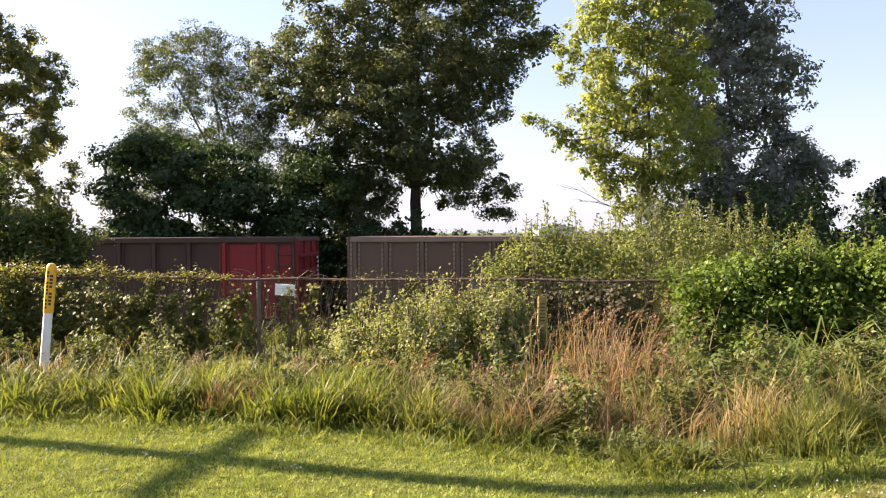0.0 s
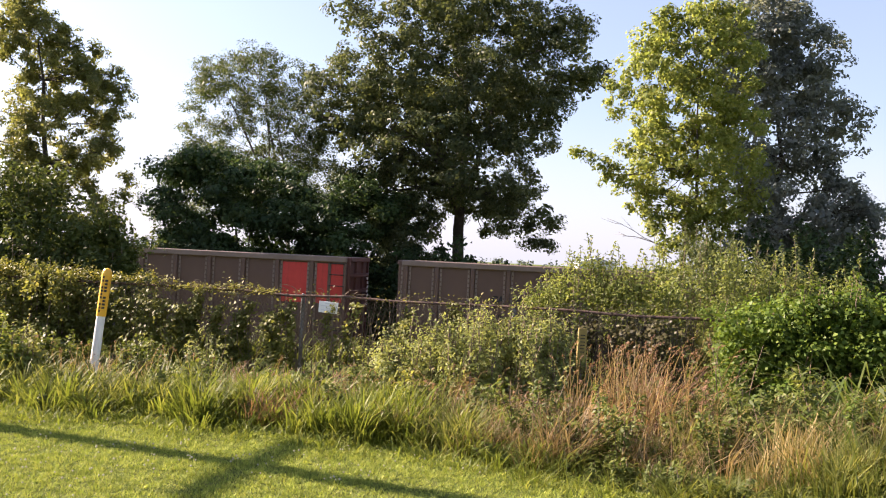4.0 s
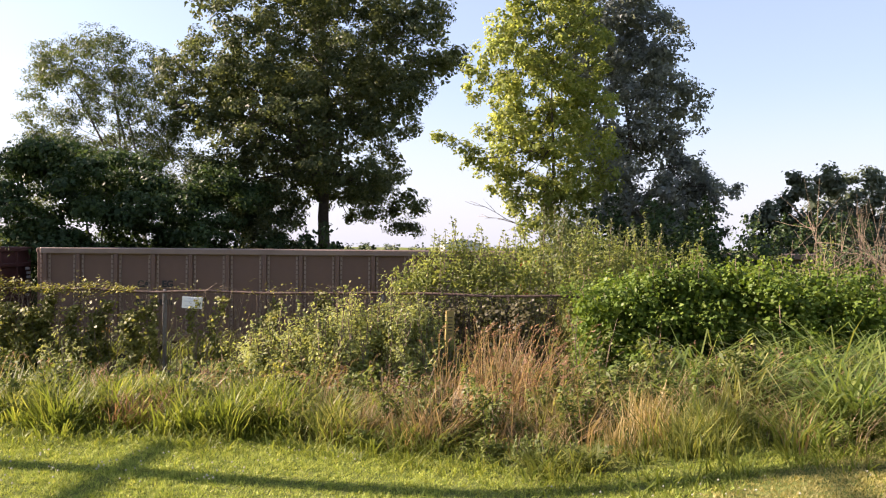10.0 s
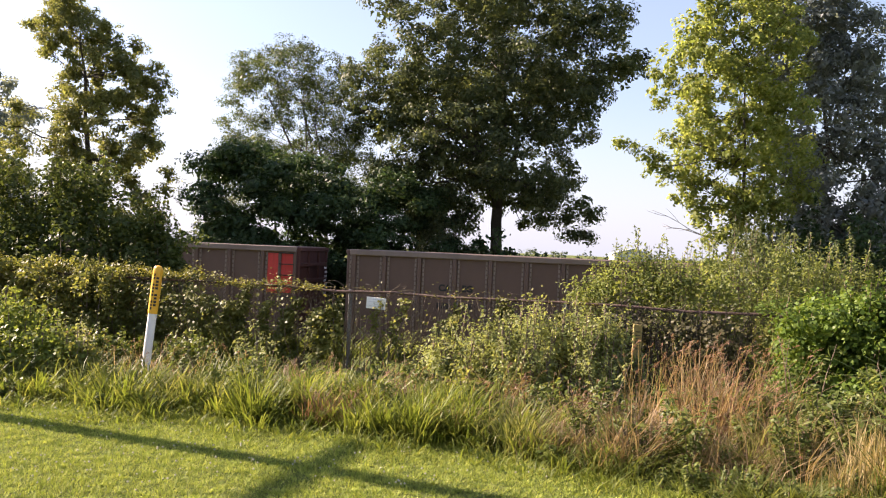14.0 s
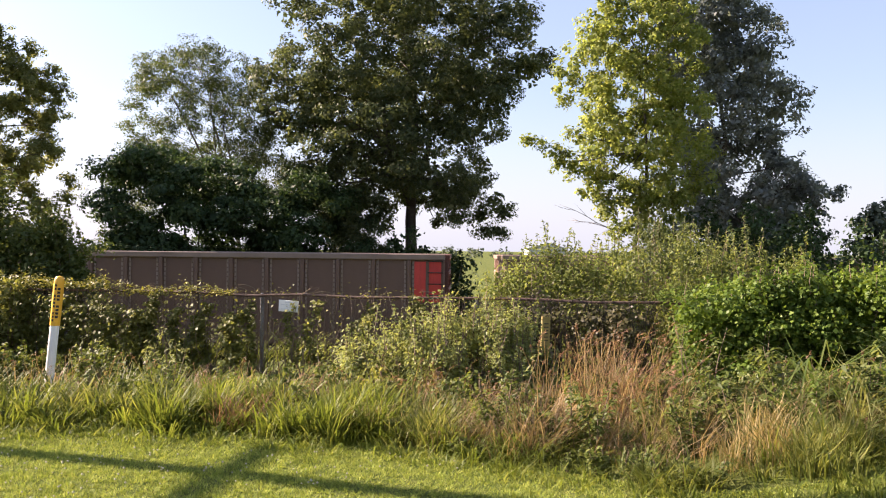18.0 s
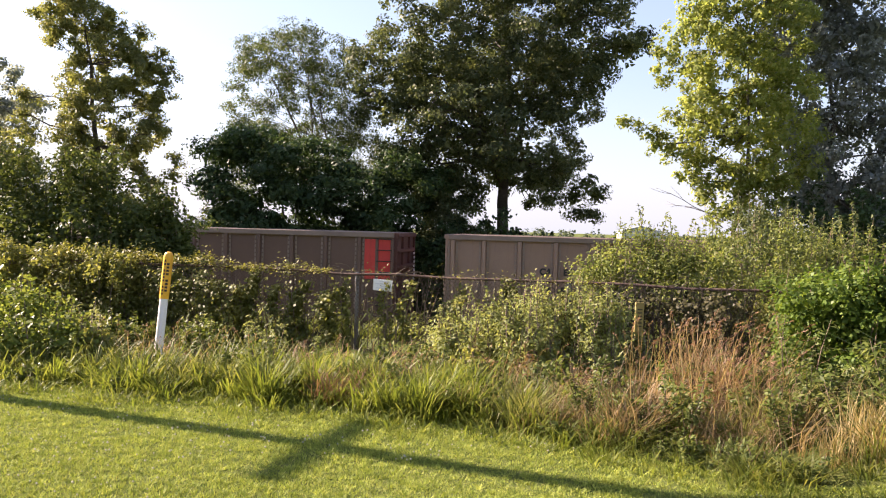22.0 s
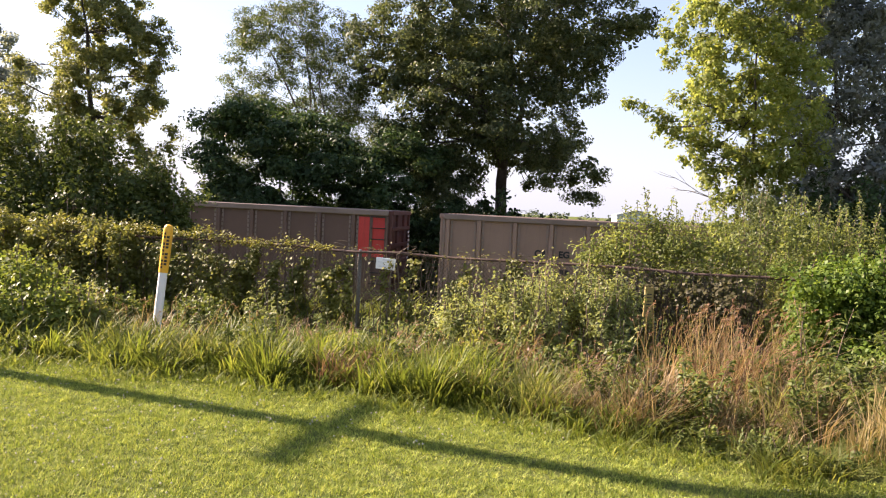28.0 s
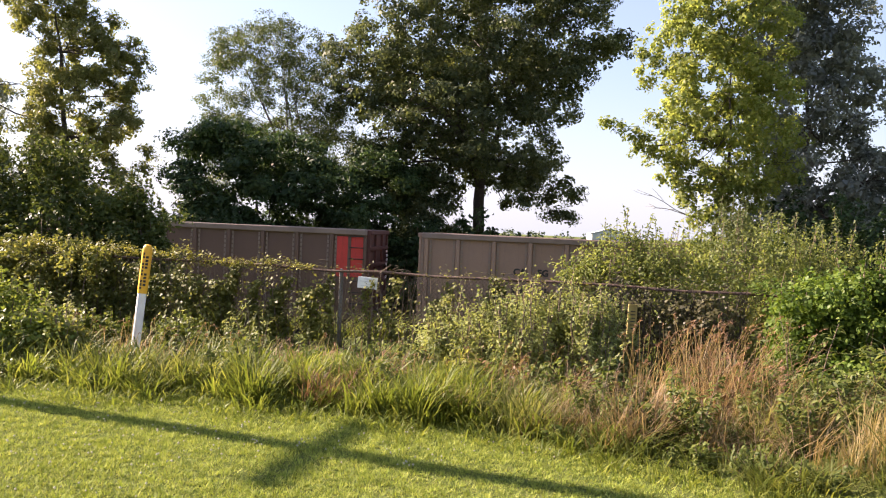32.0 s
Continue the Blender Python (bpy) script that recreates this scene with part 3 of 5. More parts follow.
    for k in range(7):
        part("stencil_bar", shared("stencil_bar", lambda: Geo().box(0.125, 0, 0, 0.129, 0.3, 0.08)), "white_ink", car, "faded white stencilled line", pose(BODY, 2.7 - 0.08 * (k % 3 == 0), 2.1 + k * 0.14))
    if index >= 1:
        for x, word in ((3 * BAY - 0.52, "CA"), (3 * BAY + 0.17, "EG")):
            part("lettering", shared("lettering", letters, word, 0.26), "ink", car, "black painted letters", pose(x + 0.06, -0.006, 2.55, 90, 0, 0))
        for x, w in ((3 * BAY - 0.5, 0.1), (3 * BAY - 0.36, 0.08), (3 * BAY - 0.25, 0.1), (3 * BAY + 0.17, 0.11), (3 * BAY + 0.31, 0.1), (3 * BAY + 0.44, 0.1)):
            part("number_bar", shared("number_bar", lambda w: Geo().box(0, -0.008, 0, w, -0.004, 0.18), w), "ink", car, "black bar of a painted number", pose(x, 0, 2.02))
    if placard:
        part("placard", Geo().box(1.25, -0.03, 1.05, 2.0, -0.004, 1.38, 0.01), "orange", car, "orange placard")
    for x in (1.75, BODY - 1.75):
        tk = part("truck", shared("truck", side_frame_geo), "black_steel", car, "", pose(x, 0, 0))
        for dx in (-0.88, 0.88):
            WHEELSETS.append(part("wheelset", shared("wheelset", wheelset_geo), "wheel_steel", tk, "", pose(dx, 1.55, 0.46)))
    CARS.append((car, index))
    return car


gondola("brown_paint", "dull_red", True, "dark maroon open-top coal gondola with dull red end bays", False, -1)
gondola("grey_paint", "red_paint", True, "taupe coal gondola with two bright red end bays", False, 0)
gondola("grey_paint", "red_paint", False, "taupe coal gondola with a bright red end bay", False, 1)
gondola("grey_paint", "red_paint", False, "taupe coal gondola with red end bay and orange placard", True, 2)
gondola("grey_paint", "red_paint", False, "weathered taupe coal gondola with red ladder bay", False, 3)
gondola("tan_paint", "red_paint", False, "weathered tan coal gondola, last one to roll in", False, 4)


# ---- trees ----
def lobe_centres(rng, profile, count, r, depth, apart):
    """Centres of leafy lobes spread through a crown. profile: (height, left edge, right edge)."""
    zs, ls, rs = (np.array([q[i] for q in profile], float) for i in range(3))
    most = (rs - ls).max()
    out, tries = [], 0
    while len(out) < count and tries < 40 * count:
        tries += 1
        z = rng.uniform(zs[0], zs[-1])
        l, e = np.interp(z, zs, ls), np.interp(z, zs, rs)
        if rng.uniform() > (e - l) / most + 0.06:
            continue
        a, q, half = rng.uniform(0, 6.2832), rng.uniform() ** 0.4, max((e - l) / 2 - 0.35 * r, 0.05)
        p = np.array([(l + e) / 2 + q * math.cos(a) * half, q * math.sin(a) * half * depth, z])
        if out and min(np.linalg.norm(np.array(out) - p, axis=1)) < apart * r:
            continue
        out.append(p)
    return np.array(out)


def tree(name, x, y, z, profile, label, leaf, bark, trunk, lobes, lobe_r, tufts, per, size, tuft_r, seed, limbs=16, depth=0.9, apart=0.8, extra=(), width=0.6,
         droop=0.2, trunk_top=0.75, flat=0.75, stems=1, core=10, forks=(), lift=0.35, lean=0.0, spread=0.05, bare=()):
    """A tapered trunk with crooked limbs that reach into leafy lobes, each of many tufts of leaves. profile: (height, left edge, right edge) of the crown
    from the trunk's foot; extra: more lobes (x, y, z, r); forks: (height, tip, radius) of great limbs; bare: leafless twigs (from, to)."""
    rng = np.random.default_rng(seed)
    root = tagged(empty(name, pose(x, y, z)), label, "tree")
    top = profile[-1][0]
    c = lobe_centres(rng, profile, lobes, lobe_r, depth, apart)
    r = lobe_r * rng.uniform(0.7, 1.25, len(c))
    if extra:
        c = np.concatenate([c, np.array([e[:3] for e in extra])])
        r = np.concatenate([r, np.array([e[3] for e in extra])])
    # tufts on the shell of each lobe, more above than below
    k = np.repeat(np.arange(len(c)), np.maximum(4, (tufts * (r / lobe_r) ** 1.4).astype(int)))
    u = unit(rng.normal(0, 1, (len(k), 3)) + np.array([0, 0, lift]))
    tc = c[k] + u * (r[k] * rng.uniform(0.45, 1.05, len(k)))[:, None] * np.array([1, 1, flat])
    tr = tuft_r * rng.uniform(0.6, 1.35, len(k))
    i = np.repeat(np.arange(len(k)), np.maximum(4, (per * (tr / tuft_r) ** 2).astype(int)))
    v = unit(rng.normal(0, 1, (len(i), 3)))
    p = tc[i] + v * (tr[i] * rng.uniform(0, 1, len(i)) ** 0.45)[:, None] * np.array([1, 1, 0.7]) - np.array([0, 0, droop]) * (tr[i] * rng.uniform(0, 1, len(i)))[:, None]
    out = unit(v * 0.9 + u[i] * 0.5) * 1.5
    full = np.full(len(p), size)
    if core:
        j = np.repeat(np.arange(len(c)), core)
        w = unit(rng.normal(0, 1, (len(j), 3)))
        p = np.concatenate([p, c[j] + w * (r[j] * 0.6 * rng.uniform(0, 1, len(j)) ** 0.5)[:, None] * np.array([1, 1, flat])])
        out = np.concatenate([out, w])
        full = np.concatenate([full, np.full(len(j), size * 2.0)])
    part("crown", leaves("crown", rng, p, out, full, width, droop), leaf, root)
    g = Geo()
    lines = []
    for n in range(stems):
        many = stems > 1
        foot = (rng.normal(0, 0.12) * many, rng.normal(0, 0.12) * many, -0.25)
        head = (lean + rng.normal(0, spread * top) * many, rng.normal(0, spread * top) * many, top * trunk_top * rng.uniform(0.9, 1.0))
        line = bent(foot, head, rng, 9, 0.03)
        w = trunk / math.sqrt(stems)
        g.tube(line, [w * (1.35 if q == 0 else 1) * (1 - 0.85 * q / 8) for q in range(9)], 9)
        lines.append((line, w))
    part("trunk", g.mesh("trunk", True), bark, root)
    for h, tip, w in forks:
        a = next(q for q in lines[0][0] if q[2] >= h)
        ln = bent((a[0] * h / a[2], a[1] * h / a[2], h), tip, rng, 7, 0.05)
        part("limb", Geo().tube(ln, [w * (1 - 0.12 * j) for j in range(7)], 8).mesh("limb", True), bark, root)
    for a, e in bare:
        b, ln = Geo(), bent(a, e, rng, 7, 0.1)
        b.tube(ln, [0.014 - 0.0018 * q for q in range(7)], 6)
        for q in (2, 3, 4, 5):
            b.tube(bent(ln[q], np.array(ln[q]) + unit(np.array(e) - np.array(a) + rng.normal(0, 0.8, 3)) * rng.uniform(0.3, 0.6), rng, 4, 0.1), [0.006, 0.005, 0.004, 0.002], 4)
        part("bare_branch", b.mesh("bare_branch", True), "pale_bark", root, "leafless grey branch")
    pick = list(rng.permutation(len(c) - len(extra))[:limbs]) + list(range(len(c) - len(extra), len(c), 4))
    for n, j in enumerate(pick):
        b = Geo()
        line, w = lines[n % len(lines)]
        reach = np.hypot(c[j][0], c[j][1])
        h = min(max(c[j][2] - reach * rng.uniform(0.3, 0.7), profile[0][0] + 0.9), top * trunk_top * 0.92)
        q = min(max(int(np.searchsorted([m[2] for m in line], h)), 1), 8)
        wide = w * (1 - 0.85 * q / 8)
        ln = bent(line[q], c[j], rng, 6, 0.1)
        own_w = wide * 0.5 if n < limbs else min(wide * 0.5, 0.05)
        b.tube(ln, [max(own_w * (1 - 0.85 * m / 5), 0.008) for m in range(6)], 6)
        own = np.flatnonzero(k == j)
        for m in own[:6]:
            f = rng.integers(3, 6)
            b.tube(bent(ln[f], tc[m], rng, 4, 0.1), [max(wide * 0.16 * (1 - 0.25 * o), 0.006) for o in range(4)], 5)
        part("limb", b.mesh("limb", True), bark, root)
    return root


G = ground_z
tree("oak_tree", 2.4, 34.5, G(2.4, 34.5), [(4.3, -4.6, 3.4), (5.8, -5.3, 3.9), (6.9, -5.8, 4.5), (8.1, -6.5, 4.7), (9.2, -6.6, 5.0), (10.4, -6.4, 6.1), (11.5, -5.9, 6.2), (12.7, -5.6, 5.2), (14.5, -4.6, 4.4), (16.5, -2.8, 2.6), (17.6, -1.0, 1.0)],
     "tall dark green oak with a thick forked trunk", "oak", "bark", 0.34, 240, 1.1, 9, 68, 0.137, 0.38, 11, 40, 0.75, 0.5, trunk_top=0.62, core=34,
     forks=((4.4, (-1.5, 0.2, 9.5), 0.22), (4.7, (1.3, -0.2, 9.0), 0.19), (5.2, (-2.8, 0.0, 8.5), 0.14)),
     extra=((2.4, 0, 4.6, 0.75), (3.0, 0.3, 4.0, 0.6), (3.6, -0.4, 4.7, 0.7), (3.9, 0, 4.2, 0.55), (2.0, 0.2, 3.9, 0.45), (1.5, 0.4, 4.6, 0.6), (3.2, 0.3, 3.4, 0.4), (-1.6, 0.6, 4.4, 0.8), (-2.8, 0.2, 4.2, 0.9), (-4.0, 0.4, 4.4, 0.9), (-0.8, 0.9, 4.3, 0.7), (0.6, 0.8, 4.6, 0.7), (1.2, 0.6, 3.7, 0.5), (-1.0, 1.2, 3.4, 0.6), (-2.2, 0.8, 3.4, 0.8), (-3.4, 0.6, 3.5, 0.8), (0.8, 1.0, 5.4, 0.8), (-0.6, 1.0, 5.6, 0.8), (2.4, 0.5, 5.5, 0.8), (3.7, 0.2, 3.4, 0.4)))
tree("elm_tree", -4.5, 37.0, G(-4.5, 37), [(4.0, -5.0, 2.4), (5.8, -5.5, 2.5), (7.0, -5.4, 1.9), (8.2, -5.8, 1.2), (9.5, -5.3, 0.6), (10.5, -5.0, 0.2), (11.4, -2.6, -1.5)],
     "slender pale green elm with an open airy crown", "airy", "bark", 0.17, 200, 0.66, 9, 44, 0.1, 0.27, 12, 50, 0.75, 0.5, stems=2, width=0.45, core=8, droop=0.5, lean=-1.6, spread=0.03, trunk_top=0.8,
     forks=((3.4, (-3.4, 0.2, 9.2), 0.08), (4.2, (-2.2, -0.2, 10.4), 0.07), (3.0, (0.9, 0.2, 7.4), 0.08)))
tree("box_elder", -5.6, 31.0, G(-5.6, 31), [(0.3, -3.2, 3.9), (3.6, -3.3, 4.2), (5.1, -3.6, 4.0), (5.9, -3.7, 3.4), (6.5, -3.6, 2.6), (7.5, -2.4, -0.6)],
     "dense dark green box elder with branches in flat layers", "dense", "bark", 0.14, 150, 0.85, 14, 30, 0.145, 0.35, 13, 14, 0.75, 0.5, stems=3, core=36, flat=0.42, droop=0.45)
tree("box_elder", -1.6, 32.5, G(-1.6, 32.5), [(0.2, -2.3, 2.3), (2.0, -2.6, 2.6), (4.6, -2.4, 2.4), (5.6, -1.6, 1.6), (6.4, -0.6, 0.6)],
     "shady box elder under the oak's limbs", "dense", "bark", 0.12, 80, 0.66, 11, 30, 0.135, 0.3, 14, 14, 0.9, 0.7, stems=4, core=20, flat=0.5, droop=0.4)
tree("box_elder", 0.5, 33.2, G(0.5, 33.2), [(0.2, -1.7, 1.4), (2.0, -1.9, 1.5), (4.0, -1.9, 1.3), (5.4, -0.9, 0.7)],
     "low box elder beside the oak's trunk", "oak", "bark", 0.1, 64, 0.5, 10, 34, 0.12, 0.28, 24, 12, 0.9, 0.65, stems=4, core=18)
tree("sweetgum_tree", -12.1, 30.0, G(-12.1, 30), [(2.5, -1.8, 2.2), (4.5, -2.2, 2.4), (5.8, -1.9, 2.3), (6.4, -2.4, 2.5), (7.4, -2.2, 2.1), (8.5, -1.8, 2.1), (9.6, -1.9, 2.3), (10.2, -2.5, 1.4), (11.0, -2.9, 0.4), (11.6, -2.9, -0.4), (12.5, -1.9, -1.2)],
     "conical sweetgum with tufted, gappy branches", "gum", "bark", 0.2, 230, 0.44, 7, 42, 0.105, 0.23, 27, 44, 0.75, 0.6, core=18, lift=0.9, lean=-1.0, trunk_top=0.88, flat=0.85,
     extra=((-3.1, 0, 8.2, 0.45), (-3.4, 0.2, 7.5, 0.5), (-2.9, 0, 6.8, 0.6), (-3.7, 0.1, 6.7, 0.5), (-4.2, 0, 7.9, 0.3), (-3.3, 0.2, 5.9, 0.6), (-4.0, 0, 5.8, 0.5), (2.4, -0.2, 6.0, 0.4), (1.0, 0, 10.6, 0.35)))
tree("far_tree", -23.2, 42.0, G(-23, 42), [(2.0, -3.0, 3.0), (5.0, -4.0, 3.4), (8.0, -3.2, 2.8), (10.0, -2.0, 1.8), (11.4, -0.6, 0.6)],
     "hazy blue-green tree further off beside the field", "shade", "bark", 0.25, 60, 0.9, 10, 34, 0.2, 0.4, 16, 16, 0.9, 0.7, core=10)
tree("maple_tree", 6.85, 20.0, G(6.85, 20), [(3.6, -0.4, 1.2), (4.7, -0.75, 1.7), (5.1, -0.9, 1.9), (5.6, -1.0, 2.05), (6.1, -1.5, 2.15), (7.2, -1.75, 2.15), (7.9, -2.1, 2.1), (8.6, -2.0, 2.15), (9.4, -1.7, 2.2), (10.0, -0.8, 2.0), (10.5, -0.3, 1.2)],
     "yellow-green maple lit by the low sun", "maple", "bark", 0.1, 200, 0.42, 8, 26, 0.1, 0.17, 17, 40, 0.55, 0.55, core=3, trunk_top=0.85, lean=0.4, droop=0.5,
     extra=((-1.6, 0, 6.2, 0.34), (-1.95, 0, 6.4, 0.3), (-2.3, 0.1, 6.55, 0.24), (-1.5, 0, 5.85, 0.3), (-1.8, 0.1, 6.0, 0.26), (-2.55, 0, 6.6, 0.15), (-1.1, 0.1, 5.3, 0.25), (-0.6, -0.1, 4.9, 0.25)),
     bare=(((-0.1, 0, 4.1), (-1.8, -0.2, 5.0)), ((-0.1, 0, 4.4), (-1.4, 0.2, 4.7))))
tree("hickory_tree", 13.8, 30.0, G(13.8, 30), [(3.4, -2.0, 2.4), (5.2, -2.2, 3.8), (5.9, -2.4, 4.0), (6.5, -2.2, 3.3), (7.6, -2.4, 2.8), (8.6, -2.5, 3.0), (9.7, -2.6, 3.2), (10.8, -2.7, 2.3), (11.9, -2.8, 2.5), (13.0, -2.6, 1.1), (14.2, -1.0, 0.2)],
     "dark shaded hickory with haze-tinted leaves and drooping lower limbs", "shade", "bark", 0.24, 190, 0.72, 11, 22, 0.15, 0.3, 18, 40, 0.6, 0.5, core=14, trunk_top=0.8, droop=0.4,
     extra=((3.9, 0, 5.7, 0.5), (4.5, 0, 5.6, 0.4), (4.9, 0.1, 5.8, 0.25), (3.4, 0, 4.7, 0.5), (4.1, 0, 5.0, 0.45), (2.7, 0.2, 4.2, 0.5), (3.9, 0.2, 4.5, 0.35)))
tree("willow_tree", 15.9, 14.2, G(15.9, 14.2), [(0.6, -2.0, 2.0), (2.4, -2.5, 2.5), (5.4, -2.6, 2.6), (6.6, -2.4, 2.5), (8.2, -1.8, 2.2), (9.0, -0.7, 1.6), (9.8, -0.2, 0.8)],
     "grey-green willow by the end of the fence", "grey_willow", "pale_bark", 0.15, 260, 0.5, 10, 21, 0.098, 0.22, 19, 16, 0.75, 0.5, width=0.4, core=16, droop=0.6)
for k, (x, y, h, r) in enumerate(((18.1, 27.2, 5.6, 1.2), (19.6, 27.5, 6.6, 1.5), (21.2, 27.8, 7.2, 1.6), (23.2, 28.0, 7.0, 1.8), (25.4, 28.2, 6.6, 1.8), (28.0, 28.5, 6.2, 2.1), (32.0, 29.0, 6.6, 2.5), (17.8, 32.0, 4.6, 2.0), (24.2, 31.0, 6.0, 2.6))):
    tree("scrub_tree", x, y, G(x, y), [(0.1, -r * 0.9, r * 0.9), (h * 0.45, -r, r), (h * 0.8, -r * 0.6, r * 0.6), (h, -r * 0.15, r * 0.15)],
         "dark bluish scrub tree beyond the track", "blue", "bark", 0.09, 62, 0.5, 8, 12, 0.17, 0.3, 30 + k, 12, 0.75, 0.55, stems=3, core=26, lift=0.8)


# ---- shrubs ----
def shrub(name, x, y, profile, label, leaf, clumps, per, size, clump_r, seed, shoots=0, shoot_h=0.5, squash=(1, 1), width=0.55, stem="stem", turn=0.0,
          category="shrub", jag=0.3, up=0.45, foot=None, core=0):
    """Many thin stems from one root and a crown of leaf clumps, with leafy shoots that stick out."""
    rng = np.random.default_rng(seed)
    root = tagged(empty(name, pose(x, y, G(x, y) if foot is None else foot, 0, 0, turn)), label, category)
    c = crown_centres(rng, profile, clumps, jag, 0.25) * np.array([*squash, 1])
    r = clump_r * rng.uniform(0.6, 1.4, len(c))
    p, out = in_clumps(rng, c, r, per)
    g = Geo()
    for i in rng.permutation(len(c))[: min(26, len(c))]:
        foot_ = (c[i][0] * 0.25 + rng.normal(0, 0.05), c[i][1] * 0.25 + rng.normal(0, 0.05), -0.1)
        g.tube(bent(foot_, c[i], rng, 5, 0.08), [0.02, 0.016, 0.012, 0.009, 0.005], 3)
    tops = c[np.argsort(-(c[:, 2] + rng.normal(0, 0.15 * profile[-1][0], len(c))))][:max(shoots, 1)]
    for i in range(shoots):
        a = tops[i % len(tops)]
        e = a + np.array([rng.normal(0, 0.12), rng.normal(0, 0.12), 1.0]) * shoot_h * rng.uniform(0.5, 1.2)
        ln = bent(a, e, rng, 5, 0.06)
        g.tube(ln, [0.008, 0.007, 0.006, 0.004, 0.002], 3)
        n = int(26 * shoot_h / 0.5)
        t = rng.uniform(0, 1, n)
        q = a + (e - a) * t[:, None] + rng.normal(0, 0.035 + 0.3 * size, (n, 3)) * (1.15 - t[:, None])
        p = np.concatenate([p, q])
        out = np.concatenate([out, unit(rng.normal(0, 1, (n, 3)) + np.array([0, 0, 0.6]))])
    full = np.full(len(p), size)
    if core:
        q = crown_centres(rng, [(h, 0.72 * w) for h, w in profile], core, jag, 0.1) * np.array([*squash, 0.9])
        p, out = np.concatenate([p, q]), np.concatenate([out, unit(rng.normal(0, 1, q.shape))])
        full = np.concatenate([full, np.full(core, size * 1.7)])
    part("foliage", leaves("foliage", rng, p, out, full, width, 0.1, 0.12, up), leaf, root)
    tagged(part("woody_growth", g, stem, root), kind="stuff")
    return root


def fence_y(x):
    return 11.5 - 0.3 * x


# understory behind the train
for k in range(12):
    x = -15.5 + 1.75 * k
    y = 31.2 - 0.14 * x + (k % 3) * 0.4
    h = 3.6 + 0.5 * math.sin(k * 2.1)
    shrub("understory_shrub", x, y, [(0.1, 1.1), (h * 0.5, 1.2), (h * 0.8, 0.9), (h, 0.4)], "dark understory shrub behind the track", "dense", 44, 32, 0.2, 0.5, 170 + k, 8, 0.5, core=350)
# honeysuckle thicket between fence and track
for k, (x, y, h, r) in enumerate(((-7.4, 17.2, 3.9, 1.7), (-9.4, 17.6, 3.8, 1.7), (-5.9, 17.2, 3.2, 1.15), (-11.6, 18.0, 3.6, 1.8))):
    shrub("honeysuckle_bush", x, y, [(0.1, r * 0.9), (h * 0.4, r), (h * 0.75, r * 0.8), (h, r * 0.25)], "large rounded honeysuckle bush behind the fence",
          "honey", 220, 54, 0.094, 0.28, 50 + k, 30, 0.45, category="bush", foot=G(x, y), core=2600)
# willow scrub past the fence, in front of the train
for k, (x, y, h, r) in enumerate(((2.9, 15.6, 2.85, 0.6), (3.5, 15.2, 3.1, 0.75), (4.2, 15.0, 3.1, 0.8), (5.0, 14.8, 3.2, 0.9), (6.3, 14.9, 3.6, 0.9), (7.5, 15.4, 3.7, 0.9), (8.8, 15.6, 3.7, 1.0), (5.2, 16.6, 3.9, 0.9))):
    shrub("willow_shrub", x, y, [(0.1, r * 0.8), (h * 0.5, r), (h * 0.85, r * 0.75), (h, r * 0.3)], "pale green willow shrub with upright leafy shoots",
          "willow", 110, 50, 0.075, 0.24, 60 + k, 30, 0.5, width=0.4, core=900)
for k, (x, y, h, r) in enumerate(((5.9, 16.2, 4.2, 0.7), (6.8, 16.3, 4.3, 0.8), (7.7, 16.2, 4.2, 0.8))):
    shrub("twiggy_shrub", x, y, [(0.1, r * 0.7), (h * 0.6, r), (h * 0.88, r * 0.8), (h, r * 0.3)], "olive shrub with dry brown twigs on top", "grey_willow", 90, 40, 0.075, 0.22, 160 + k, 40, 0.5, width=0.4, core=700)
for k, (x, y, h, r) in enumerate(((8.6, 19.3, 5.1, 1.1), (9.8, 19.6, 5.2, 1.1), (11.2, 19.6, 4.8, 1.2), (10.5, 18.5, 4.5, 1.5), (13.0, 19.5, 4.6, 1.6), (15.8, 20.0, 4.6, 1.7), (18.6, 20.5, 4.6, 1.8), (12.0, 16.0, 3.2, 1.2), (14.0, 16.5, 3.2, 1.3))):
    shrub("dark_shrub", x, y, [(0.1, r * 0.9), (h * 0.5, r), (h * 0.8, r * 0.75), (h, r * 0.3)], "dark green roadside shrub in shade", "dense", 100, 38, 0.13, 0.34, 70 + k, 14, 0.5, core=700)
# the bush that grows in front of the fence
for k, (x, y, h, r) in enumerate(((0.55, 9.5, 0.74, 0.42), (1.1, 9.6, 0.92, 0.5), (0.15, 9.7, 0.5, 0.28), (1.7, 9.6, 1.0, 0.5), (0.85, 9.15, 0.66, 0.44), (1.95, 9.65, 0.92, 0.3), (2.2, 9.5, 0.35, 0.18), (1.55, 9.3, 0.8, 0.44))):
    shrub("privet_bush", x, y, [(0.05, r * 0.7), (h * 0.45, r), (h * 0.8, r * 0.78), (h, r * 0.35)], "sunlit pale green leafy bush against the fence", "privet",
          44, 64, 0.048, 0.15, 80 + k, 80, 0.34, category="bush", core=30, jag=0.5, up=0.6, width=0.45)
